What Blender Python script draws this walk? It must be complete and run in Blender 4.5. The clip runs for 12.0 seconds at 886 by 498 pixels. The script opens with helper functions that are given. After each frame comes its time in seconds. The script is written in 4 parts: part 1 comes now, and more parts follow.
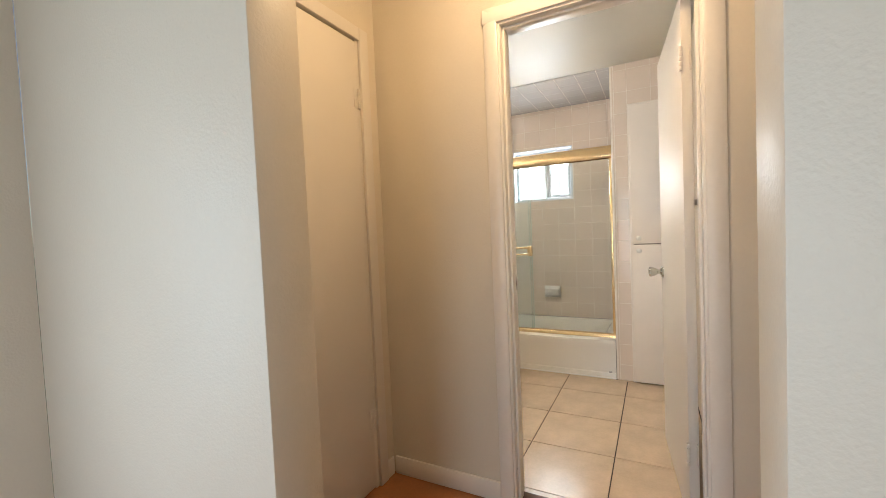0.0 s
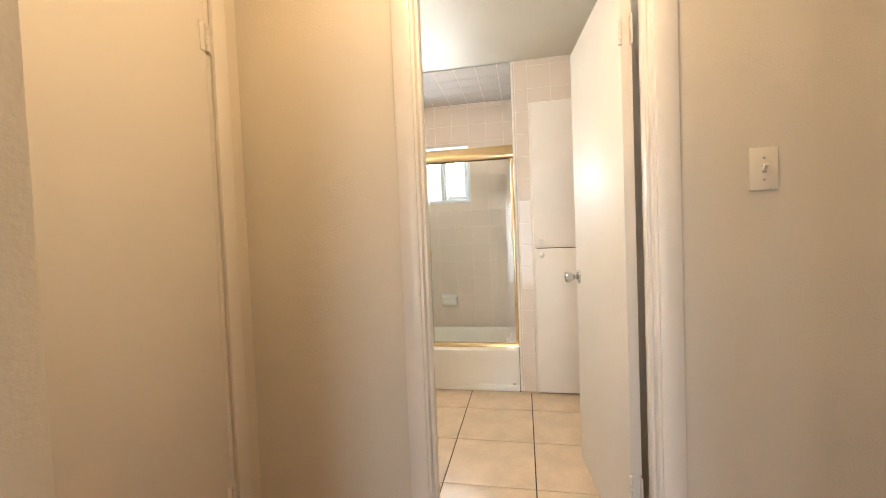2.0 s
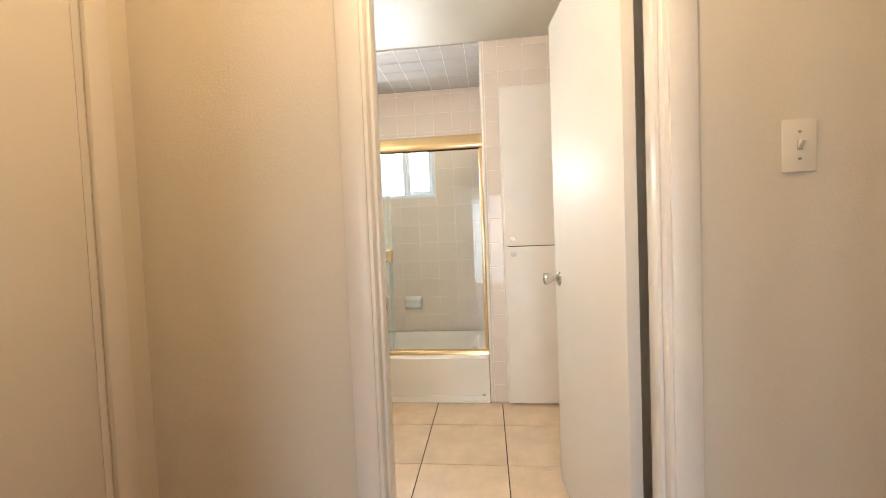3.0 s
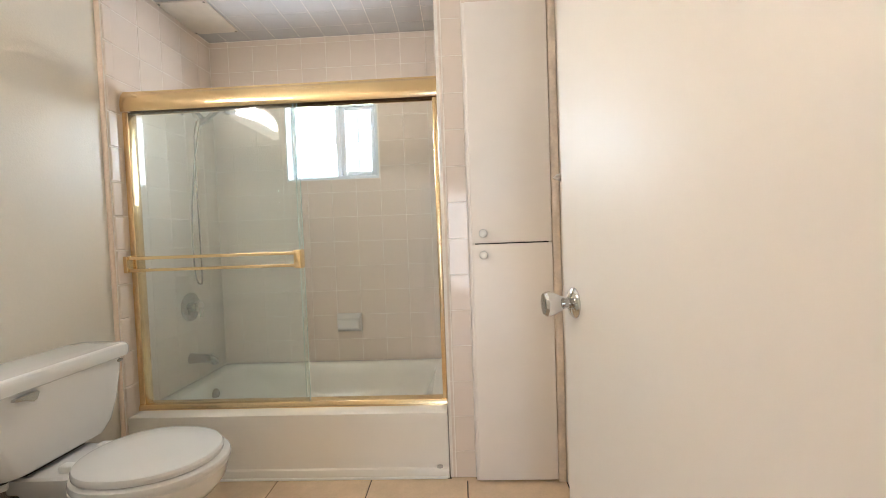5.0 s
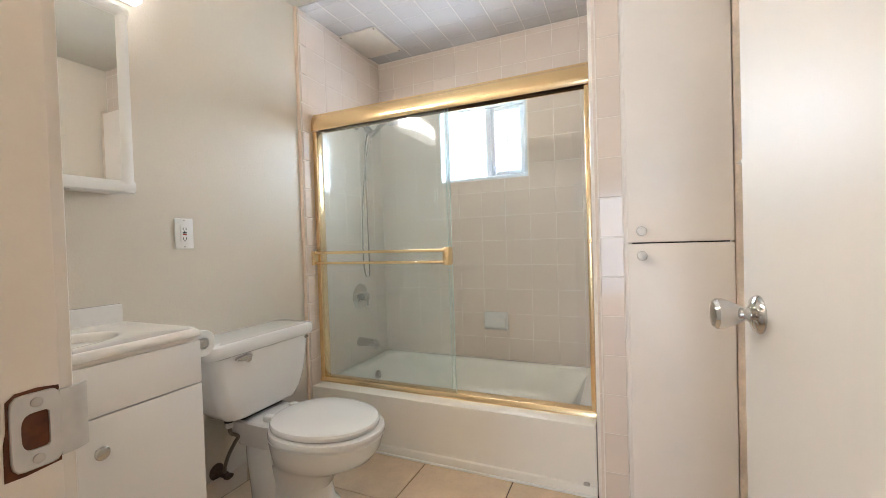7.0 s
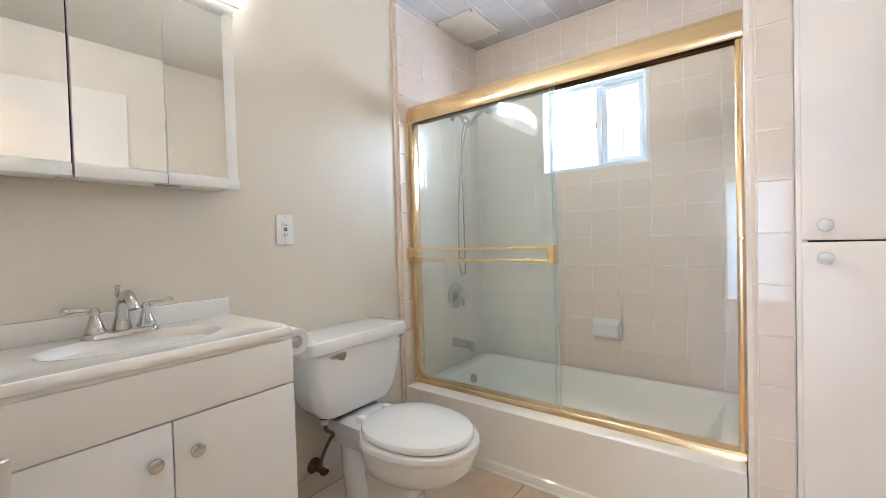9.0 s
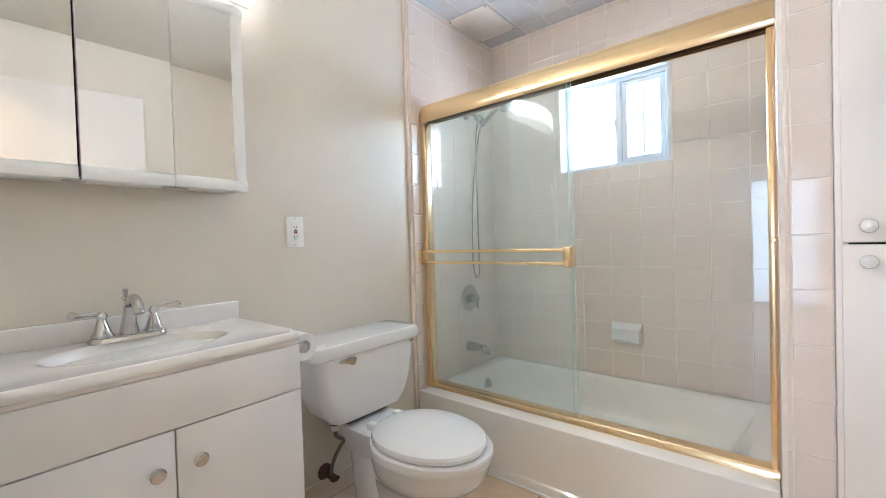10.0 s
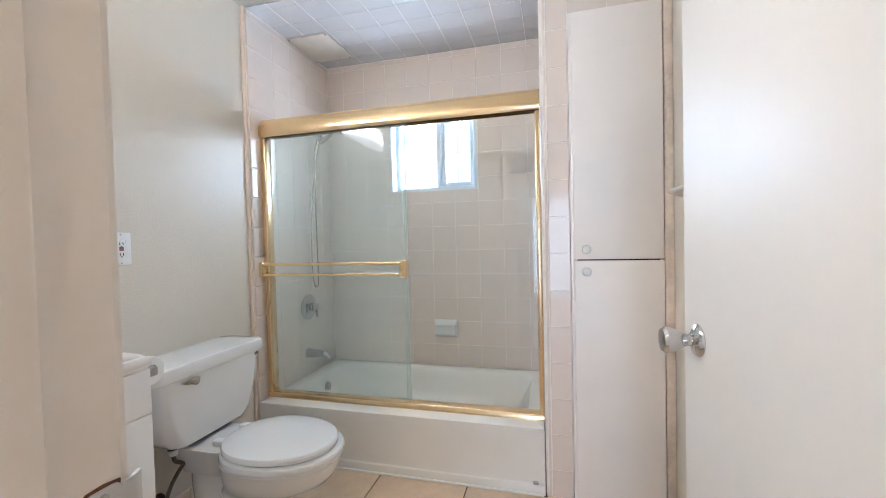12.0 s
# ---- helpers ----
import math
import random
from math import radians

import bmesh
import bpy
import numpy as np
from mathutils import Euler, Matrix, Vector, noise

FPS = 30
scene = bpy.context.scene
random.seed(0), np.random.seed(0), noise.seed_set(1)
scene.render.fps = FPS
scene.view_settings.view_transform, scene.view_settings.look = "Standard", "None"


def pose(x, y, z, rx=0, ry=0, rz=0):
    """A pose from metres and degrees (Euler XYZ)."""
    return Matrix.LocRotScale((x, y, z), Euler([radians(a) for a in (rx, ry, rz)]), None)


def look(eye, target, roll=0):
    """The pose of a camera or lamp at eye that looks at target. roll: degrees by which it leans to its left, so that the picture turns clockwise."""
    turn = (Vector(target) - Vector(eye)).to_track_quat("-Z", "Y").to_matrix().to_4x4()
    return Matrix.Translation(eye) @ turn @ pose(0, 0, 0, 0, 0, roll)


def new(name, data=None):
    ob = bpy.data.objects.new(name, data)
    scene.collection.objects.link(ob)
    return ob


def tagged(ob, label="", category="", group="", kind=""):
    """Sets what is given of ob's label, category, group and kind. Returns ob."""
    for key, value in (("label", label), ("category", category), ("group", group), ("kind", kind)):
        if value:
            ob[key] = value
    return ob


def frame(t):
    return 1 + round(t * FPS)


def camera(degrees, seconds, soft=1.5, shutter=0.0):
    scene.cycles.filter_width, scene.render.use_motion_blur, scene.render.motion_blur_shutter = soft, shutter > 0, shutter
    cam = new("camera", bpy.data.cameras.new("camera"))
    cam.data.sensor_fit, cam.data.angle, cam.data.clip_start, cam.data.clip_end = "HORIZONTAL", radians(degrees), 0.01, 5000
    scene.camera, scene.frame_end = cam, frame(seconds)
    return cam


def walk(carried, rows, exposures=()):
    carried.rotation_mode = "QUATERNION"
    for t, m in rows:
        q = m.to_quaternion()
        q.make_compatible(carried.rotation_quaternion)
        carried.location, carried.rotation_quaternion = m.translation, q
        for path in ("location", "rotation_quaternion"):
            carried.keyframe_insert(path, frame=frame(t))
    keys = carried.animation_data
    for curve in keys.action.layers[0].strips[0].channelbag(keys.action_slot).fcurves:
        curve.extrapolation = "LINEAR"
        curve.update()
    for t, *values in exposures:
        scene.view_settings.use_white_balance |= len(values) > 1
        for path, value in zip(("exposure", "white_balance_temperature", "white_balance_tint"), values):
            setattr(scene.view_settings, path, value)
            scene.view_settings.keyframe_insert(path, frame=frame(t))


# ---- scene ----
cam = camera(94.9, 12.0, 0.8)
PATH = [
    (0, (0.191, -0.116, 1.194), (-0.733, 1.656, 1.115), -2.5),
    (0.5, (0.108, 0.072, 1.179), (-0.68, 1.909, 1.107), -2.4),
    (1, (0.041, 0.155, 1.175), (-0.602, 2.047, 1.108), -2.3),
    (1.5, (-0.002, 0.196, 1.171), (-0.508, 2.13, 1.107), -2.3),
    (2, (-0.036, 0.247, 1.169), (-0.425, 2.208, 1.101), -2.3),
    (2.5, (-0.058, 0.342, 1.162), (-0.363, 2.317, 1.09), -2.3),
    (3, (-0.074, 0.535, 1.154), (-0.294, 2.521, 1.075), -2.3),
    (3.5, (-0.087, 0.798, 1.157), (-0.2, 2.793, 1.068), -2.2),
    (3.7, (-0.079, 0.932, 1.142), (-0.149, 2.929, 1.064), -2.1),
    (5.3, (0.004, 1.482, 1.091), (-0.088, 3.479, 1.027), -2.1),
    (5.5, (0.016, 1.484, 1.09), (-0.166, 3.475, 1.033), -2.1),
    (6, (0.034, 1.481, 1.084), (-0.391, 3.434, 1.04), -2.0),
    (6.5, (0.035, 1.479, 1.079), (-0.59, 3.379, 1.042), -1.9),
    (7, (0.019, 1.491, 1.077), (-0.786, 3.322, 1.041), -1.8),
    (7.5, (-0.004, 1.515, 1.08), (-0.945, 3.28, 1.044), -1.7),
    (7.7, (-0.014, 1.532, 1.082), (-1.008, 3.267, 1.039), -1.6),
    (9.5, (-0.085, 1.67, 1.079), (-1.335, 3.231, 1.044), -1.7),
    (10, (-0.091, 1.686, 1.085), (-1.363, 3.228, 1.049), -1.7),
    (10.5, (-0.101, 1.685, 1.093), (-1.381, 3.222, 1.056), -1.6),
    (11, (-0.103, 1.65, 1.103), (-1.378, 3.19, 1.068), -1.6),
    (11.5, (-0.106, 1.566, 1.139), (-1.131, 3.283, 1.089), -1.3),
    (12, (-0.050, 1.424, 1.152), (-0.566, 3.356, 1.1), -1.4),
]
EXPOSURES = [(0.0, 0.22, 6350, 10), (1.5, 0.5, 6500, 10), (3.5, 0.62, 6280, 10), (5.5, 0.35, 5950, 10), (7.5, 0.51, 5650, 10), (9.5, 0.65, 5300, 10), (12.0, 0.5, 5100, 10)]
walk(cam, [(t, look(eye, target, roll)) for t, eye, target, roll in PATH], EXPOSURES)

# ---- world and light ----
world = bpy.data.worlds.new("sky")
scene.world = world
world.use_nodes = True
wn = world.node_tree.nodes
sky = wn.new("ShaderNodeTexSky")
sky.sky_type, sky.sun_disc, sky.sun_elevation, sky.sun_rotation = "NISHITA", False, radians(50), radians(200)
wn["Background"].inputs["Strength"].default_value = 0.1
world.node_tree.links.new(sky.outputs[0], wn["Background"].inputs["Color"])


def lamp(name, kind, m, energy, color, sx=0.1, sy=0.1):
    data = bpy.data.lights.new(name, kind)
    data.energy, data.color = energy, color
    if kind == "AREA":
        data.shape, data.size, data.size_y = "RECTANGLE", sx, sy
    if kind == "POINT":
        data.shadow_soft_size = sx
    if kind == "SUN":
        data.angle = radians(0.5)
    ob = new(name, data)
    ob.matrix_world = m
    return ob


lamp("sun", "SUN", look((2, -6, 9), (0, 0, 0)), 3.0, (1, 0.95, 0.87))
lamp("bath_window_daylight", "AREA", look((-0.81, 4.30, 1.74), (-0.81, 3.0, 1.70)), 20, (0.90, 0.96, 1.0), 0.60, 0.54)
for at, wide, power in ((-0.86, 0.24, 7), (-0.04, 0.66, 17)):
    lamp("room_glass_door_daylight", "AREA", look((at, -2.22, 0.95), (at, 0.0, 0.93)), power, (0.74, 0.88, 1.0), wide, 1.7)
# cool fill added in an unseen west opening, to brighten the left stub wall
lamp("room_side_fill", "AREA", look((-1.60, -0.88, 1.0), (0.0, -0.8, 0.95)), 17, (0.70, 0.86, 1.0), 1.0, 1.48)
# warm fill added under the hall ceiling; its source is out of view
lamp("hall_warm_fill", "POINT", pose(-0.12, 1.02, 2.29), 16.5, (1, 0.68, 0.36), 0.06)


# ---- materials ----
def material(name, color, rough=0.5, metal=0.0, vary=0.06, scale=6.0, bump=0.0, bump_scale=120.0, spec=0.5, coat=0.0, pieces=0.0, fine=0.0):
    mat = bpy.data.materials.new(name)
    mat.use_nodes = True
    n, l = mat.node_tree.nodes, mat.node_tree.links
    b = n["Principled BSDF"]
    b.inputs["Metallic"].default_value = metal
    b.inputs["Specular IOR Level"].default_value = spec
    b.inputs["Coat Weight"].default_value = coat
    b.inputs["Coat Roughness"].default_value = 0.08
    tex = n.new("ShaderNodeTexCoord")
    big = n.new("ShaderNodeTexNoise")
    big.inputs["Scale"].default_value, big.inputs["Detail"].default_value = scale, 5
    l.new(tex.outputs["Object"], big.inputs["Vector"])
    hsv = n.new("ShaderNodeHueSaturation")
    hsv.inputs["Color"].default_value = (*color, 1)
    rng = n.new("ShaderNodeMapRange")
    rng.inputs["From Min"].default_value, rng.inputs["From Max"].default_value = 0.3, 0.7
    rng.inputs["To Min"].default_value, rng.inputs["To Max"].default_value = 1 - vary, 1 + vary
    l.new(big.outputs["Fac"], rng.inputs["Value"])
    value = rng.outputs[0]
    if fine:
        grain = n.new("ShaderNodeTexNoise")
        grain.inputs["Scale"].default_value, grain.inputs["Detail"].default_value = 90, 4
        l.new(tex.outputs["Object"], grain.inputs["Vector"])
        g = n.new("ShaderNodeMapRange")
        g.inputs["From Min"].default_value, g.inputs["From Max"].default_value = 0.3, 0.7
        g.inputs["To Min"].default_value, g.inputs["To Max"].default_value = 1 - fine, 1 + fine
        l.new(grain.outputs["Fac"], g.inputs["Value"])
        mul = n.new("ShaderNodeMath")
        mul.operation = "MULTIPLY"
        l.new(value, mul.inputs[0]), l.new(g.outputs[0], mul.inputs[1])
        value = mul.outputs[0]
    if pieces:
        info = n.new("ShaderNodeObjectInfo")
        p = n.new("ShaderNodeMapRange")
        p.inputs["To Min"].default_value, p.inputs["To Max"].default_value = 1 - pieces, 1 + pieces
        l.new(info.outputs["Random"], p.inputs["Value"])
        mul = n.new("ShaderNodeMath")
        mul.operation = "MULTIPLY"
        l.new(value, mul.inputs[0]), l.new(p.outputs[0], mul.inputs[1])
        value = mul.outputs[0]
    l.new(value, hsv.inputs["Value"])
    l.new(hsv.outputs[0], b.inputs["Base Color"])
    rr = n.new("ShaderNodeMapRange")
    rr.inputs["To Min"].default_value, rr.inputs["To Max"].default_value = rough * 0.8, min(1, rough * 1.2)
    l.new(big.outputs["Fac"], rr.inputs["Value"])
    l.new(rr.outputs[0], b.inputs["Roughness"])
    if bump:
        bn = n.new("ShaderNodeTexNoise")
        bn.inputs["Scale"].default_value, bn.inputs["Detail"].default_value = bump_scale, 3
        l.new(tex.outputs["Object"], bn.inputs["Vector"])
        bp = n.new("ShaderNodeBump")
        bp.inputs["Strength"].default_value, bp.inputs["Distance"].default_value = bump, 0.004
        l.new(bn.outputs["Fac"], bp.inputs["Height"])
        l.new(bp.outputs[0], b.inputs["Normal"])
    return mat


def emitter(name, color, strength):
    mat = bpy.data.materials.new(name)
    mat.use_nodes = True
    b = mat.node_tree.nodes["Principled BSDF"]
    b.inputs["Base Color"].default_value = (*color, 1)
    b.inputs["Emission Color"].default_value = (*color, 1)
    b.inputs["Emission Strength"].default_value = strength
    return mat


def glazing(name, tint, head_on, gain=1.0, film=0.0):
    """Clear glass: see-through, with a gloss that grows towards grazing angles."""
    mat = bpy.data.materials.new(name)
    mat.use_nodes = True
    n, l = mat.node_tree.nodes, mat.node_tree.links
    n.remove(n["Principled BSDF"])
    clear, gloss, mix, lay = n.new("ShaderNodeBsdfTransparent"), n.new("ShaderNodeBsdfGlossy"), n.new("ShaderNodeMixShader"), n.new("ShaderNodeLayerWeight")
    clear.inputs[0].default_value = (*tint, 1)
    gloss.inputs["Roughness"].default_value = 0.012
    lay.inputs["Blend"].default_value = 0.5
    power, line = n.new("ShaderNodeMath"), n.new("ShaderNodeMath")
    power.operation, power.inputs[1].default_value = "POWER", 4.5
    line.operation, line.inputs[1].default_value, line.inputs[2].default_value = "MULTIPLY_ADD", gain * (1 - head_on), head_on
    l.new(lay.outputs["Facing"], power.inputs[0]), l.new(power.outputs[0], line.inputs[0])
    l.new(line.outputs[0], mix.inputs[0]), l.new(clear.outputs[0], mix.inputs[1]), l.new(gloss.outputs[0], mix.inputs[2])
    haze, both = n.new("ShaderNodeBsdfDiffuse"), n.new("ShaderNodeMixShader")
    haze.inputs[0].default_value, both.inputs[0].default_value = (0.72, 0.82, 0.82, 1), film
    l.new(mix.outputs[0], both.inputs[1]), l.new(haze.outputs[0], both.inputs[2])
    l.new(both.outputs[0], n["Material Output"].inputs[0])
    return mat


PAINT = material("wall_paint", (0.70, 0.64, 0.54), 0.42, vary=0.025, scale=2, bump=0.26, bump_scale=140, fine=0.01)
CEIL = material("ceiling_paint", (0.64, 0.61, 0.53), 0.45, vary=0.03, scale=3, bump=0.2, bump_scale=140)
TRIM = material("trim_paint", (0.80, 0.755, 0.69), 0.3, vary=0.03, scale=9, bump=0.06, bump_scale=60, fine=0.01)
DOOR = material("door_paint", (0.73, 0.685, 0.62), 0.47, vary=0.015, scale=2.5, bump=0.05, bump_scale=28)
CABINET = material("cabinet_paint", (0.86, 0.80, 0.74), 0.32, vary=0.025, scale=5, bump=0.05, bump_scale=60)
VANITY = material("vanity_laminate", (0.82, 0.80, 0.77), 0.4, vary=0.02, scale=4)
TILE = material("wall_tile", (0.76, 0.66, 0.575), 0.08, vary=0.015, scale=7, bump=0.02, bump_scale=14, pieces=0.012)
GROUT = material("grout", (0.84, 0.78, 0.71), 0.8, vary=0.07, scale=20)
FTILE = material("floor_tile", (0.70, 0.55, 0.395), 0.22, vary=0.10, scale=7, bump=0.04, bump_scale=50, pieces=0.04, fine=0.03)
FGROUT = material("floor_grout", (0.07, 0.055, 0.045), 0.9, vary=0.1, scale=30)
BASE = material("base_tile", (0.66, 0.55, 0.44), 0.3, vary=0.06, scale=9)
TUB = material("tub_enamel", (0.86, 0.83, 0.77), 0.1, vary=0.02, scale=3, coat=0.4)
CHINA = material("vitreous_china", (0.82, 0.81, 0.79), 0.07, vary=0.01, scale=3, coat=0.5)
MARBLE = material("cultured_marble", (0.83, 0.80, 0.755), 0.14, vary=0.02, scale=6, coat=0.3)
BRASS = material("brass_anodised", (0.87, 0.66, 0.38), 0.21, metal=1.0, vary=0.015, scale=3)
CHROME = material("chrome", (0.66, 0.655, 0.64), 0.09, metal=1.0, vary=0.03, scale=20)
SHOWER = material("worn_chrome", (0.50, 0.495, 0.49), 0.16, metal=1.0, vary=0.06, scale=30)
NICKEL = material("brushed_nickel", (0.60, 0.585, 0.56), 0.16, metal=1.0, vary=0.05, scale=40)
# dark brown that carries the shade inside the brass header
CHANNEL_SHADE = material("channel_shade", (0.20, 0.11, 0.05), 0.5, metal=0.6, vary=0.1, scale=20)
STRIKE = material("zinc_plate", (0.58, 0.575, 0.56), 0.38, metal=0.8, vary=0.08, scale=50)
STEEL = material("dull_steel", (0.50, 0.48, 0.45), 0.42, metal=0.9, vary=0.12, scale=60)
MIRROR = material("mirror_silver", (0.86, 0.87, 0.86), 0.008, metal=1.0, vary=0.0)
VINYL = material("white_vinyl", (0.72, 0.75, 0.78), 0.35, vary=0.02, scale=5)
PLATE = material("ivory_plastic", (0.78, 0.73, 0.62), 0.3, vary=0.02, scale=20)
WHITE = material("white_plastic", (0.82, 0.81, 0.78), 0.3, vary=0.02, scale=20)
# near-black: shade painted into gaps and slots, also dark screws and gasket
DARK = material("gap_shade_dark_parts", (0.02, 0.018, 0.015), 0.7, vary=0.1)
# raw wood of the mortise, and the shade painted into the latch hole
RAWWOOD_HOLE = material("raw_wood_and_hole_shade", (0.10, 0.035, 0.015), 0.8, vary=0.4, scale=90)
RUST = material("corroded_metal", (0.09, 0.055, 0.035), 0.75, metal=0.3, vary=0.5, scale=120, bump=0.6, bump_scale=300)
HOSE = material("braided_hose", (0.20, 0.17, 0.14), 0.5, metal=0.6, vary=0.35, scale=300)
PANEL = material("access_panel_paint", (0.66, 0.60, 0.52), 0.5, vary=0.05, scale=15, bump=0.1, bump_scale=90)
SOFFIT = material("ceiling_tile", (0.57, 0.56, 0.56), 0.1, vary=0.03, scale=5, coat=0.3)
PAPER = material("tissue_paper", (0.84, 0.83, 0.80), 0.9, vary=0.02, bump=0.2, bump_scale=200)
RED, BLACK = material("red_button", (0.35, 0.05, 0.04), 0.4), material("black_button", (0.03, 0.03, 0.03), 0.4)
PEACH = material("peach_caulk", (0.86, 0.71, 0.58), 0.4, vary=0.04, scale=14, fine=0.03)
TANWOOD = material("tan_strip", (0.76, 0.65, 0.53), 0.5, vary=0.15, scale=12, fine=0.05)
DIFFUSER = emitter("lamp_diffuser", (1, 0.90, 0.79), 72.0)
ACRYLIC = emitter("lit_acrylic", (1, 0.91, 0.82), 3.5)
GLASS = glazing("shower_glass", (0.975, 0.99, 0.982), 0.03, 0.75)
FILMED = glazing("filmed_glass", (0.94, 0.985, 0.975), 0.045, 0.75, 0.10)
EDGE = material("glass_edge", (0.52, 0.62, 0.58), 0.15, vary=0.02)
PANE = glazing("window_glass", (0.98, 0.99, 0.99), 0.03, 0.6)
OAK = material("hall_floor_wood", (0.36, 0.145, 0.05), 0.3, vary=0.18, scale=5, fine=0.08)
SADDLE = material("saddle_wood", (0.12, 0.055, 0.03), 0.4, vary=0.25, scale=25)


# ---- mesh helpers ----
def smooth(me, angle=31):
    for p in me.polygons:
        p.use_smooth = True
    me.set_sharp_from_angle(angle=radians(angle))


ORIGIN = {}


def link(name, bm, mat, soft=True):
    bmesh.ops.recalc_face_normals(bm, faces=bm.faces[:])
    me = bpy.data.meshes.new(name)
    bm.to_mesh(me)
    bm.free()
    me.materials.append(mat)
    if soft:
        smooth(me)
    return new(name, me)


def thing(name, at, label, category, group="", turn=0.0):
    ob = new(name)
    ob.empty_display_size = 0.05
    ob.location = at
    ob.rotation_euler = (0, 0, radians(turn))
    ORIGIN[ob] = Vector(at)
    return tagged(ob, label, category, group)


def part(name, bm, mat, parent, label="", local=False):
    """One mesh under a thing or a part; the bmesh is in world metres unless local."""
    if not local:
        bmesh.ops.translate(bm, verts=bm.verts[:], vec=-ORIGIN[parent])
    ob = link(name, bm, mat)
    ob.parent = parent
    ORIGIN[ob] = ORIGIN[parent]
    return tagged(ob, label)


def structure(name, bm, mat, label, category="wall"):
    ob = link(name, bm, mat)
    ORIGIN[ob] = Vector((0, 0, 0))
    return tagged(ob, label, category, kind="structure")


def box(bm, x0, x1, y0, y1, z0, z1, bevel=0.0, seg=2):
    m = Matrix.LocRotScale(((x0 + x1) / 2, (y0 + y1) / 2, (z0 + z1) / 2), None, (x1 - x0, y1 - y0, z1 - z0))
    made = bmesh.ops.create_cube(bm, size=1, matrix=m)["verts"]
    if bevel:
        edges = list({e for v in made for e in v.link_edges})
        bmesh.ops.bevel(bm, geom=edges, offset=bevel, segments=seg, profile=0.5, affect="EDGES")
    return bm


def slab(x0, x1, y0, y1, z0, z1, bevel=0.0, seg=2):
    return box(bmesh.new(), x0, x1, y0, y1, z0, z1, bevel, seg)


def loft(bm, loops, close_first=True, close_last=True):
    rings = [[bm.verts.new(p) for p in loop] for loop in loops]
    n = len(rings[0])
    for a, b in zip(rings, rings[1:]):
        for i in range(n):
            bm.faces.new((a[i], a[(i + 1) % n], b[(i + 1) % n], b[i]))
    if close_first:
        bm.faces.new(rings[0])
    if close_last:
        bm.faces.new(rings[-1])
    return bm


def turned(profile, at, axis=(0, 0, 1), n=20):
    """A lathe: (radius, height) pairs along an axis from a point."""
    m = Matrix.Translation(at) @ Vector(axis).to_track_quat("Z", "Y").to_matrix().to_4x4()
    ring = [(math.cos(2 * math.pi * i / n), math.sin(2 * math.pi * i / n)) for i in range(n)]
    return loft(bmesh.new(), [[m @ Vector((r * c, r * s, h)) for c, s in ring] for r, h in profile])


def spline(points, steps=8):
    p = [Vector(q) for q in points]
    p = [p[0] * 2 - p[1]] + p + [p[-1] * 2 - p[-2]]
    out = []
    for a, b, c, d in zip(p, p[1:], p[2:], p[3:]):
        for i in range(steps):
            t = i / steps
            out.append(0.5 * (2 * b + (c - a) * t + (2 * a - 5 * b + 4 * c - d) * t * t + (3 * b - a - 3 * c + d) * t ** 3))
    return out + [p[-2]]


def tube(points, radius, n=12, steps=8):
    """A round tube along a smooth line; radius is a number or one per point of the line, evenly spread."""
    line = spline(points, steps)
    loops, side = [], Vector((0.31, 0.17, 0.93))
    for i, q in enumerate(line):
        d = (line[min(i + 1, len(line) - 1)] - line[max(i - 1, 0)]).normalized()
        u = (side - d * side.dot(d)).normalized()
        side, v = u, d.cross(u)
        if isinstance(radius, (int, float)):
            r = radius
        else:
            f = i / (len(line) - 1) * (len(radius) - 1)
            k = min(int(f), len(radius) - 2)
            r = radius[k] + (radius[k + 1] - radius[k]) * (f - k)
        loops.append([q + (u * math.cos(2 * math.pi * j / n) + v * math.sin(2 * math.pi * j / n)) * r for j in range(n)])
    return loft(bmesh.new(), loops)


def rounded(cx, cy, hx, hy, r, z, n=6):
    """A rounded rectangle loop, flat at z."""
    pts = []
    for sx, sy, a0 in ((1, 1, 0), (-1, 1, 90), (-1, -1, 180), (1, -1, 270)):
        for i in range(n + 1):
            a = radians(a0 + 90 * i / n)
            pts.append(Vector((cx + sx * (hx - r) + r * math.cos(a), cy + sy * (hy - r) + r * math.sin(a), z)))
    return pts


def oval(cx, cy, rx_back, rx_front, ry, z, n=36, power=2.0):
    pts = []
    for i in range(n):
        a = 2 * math.pi * i / n
        c, s = math.cos(a), math.sin(a)
        k = (abs(c) ** power + abs(s) ** power) ** (-1 / power)
        pts.append(Vector((cx + (rx_front if c > 0 else rx_back) * c * k, cy + ry * s * k, z)))
    return pts


def extruded(outline, axis, lo, hi):
    """A prism from an outline of pairs, drawn out along x, y or z."""
    def at(p, q):
        return {"x": (q, *p), "y": (p[0], q, p[1]), "z": (*p, q)}[axis]
    return loft(bmesh.new(), [[at(p, lo) for p in outline], [at(p, hi) for p in outline]])


# ---- structure ----
H = 2.39
b = bmesh.new()
box(b, -1.72, -0.385, 1.535, 1.647, 0, H)
box(b, 0.36, 1.52, 1.535, 1.647, 0, H)
box(b, -0.385, 0.36, 1.535, 1.647, 2.065, H)
structure("wall_hall_north", b, PAINT, "greige painted plaster wall with the bathroom doorway")
b = bmesh.new()
box(b, -1.12, -1.0, 0.558, 0.66, 0, H)
box(b, -1.12, -1.0, 1.405, 1.535, 0, H)
box(b, -1.12, -1.0, 0.66, 1.405, 2.09, H)
structure("wall_hall_west", b, PAINT, "greige painted plaster wall with a closet doorway")
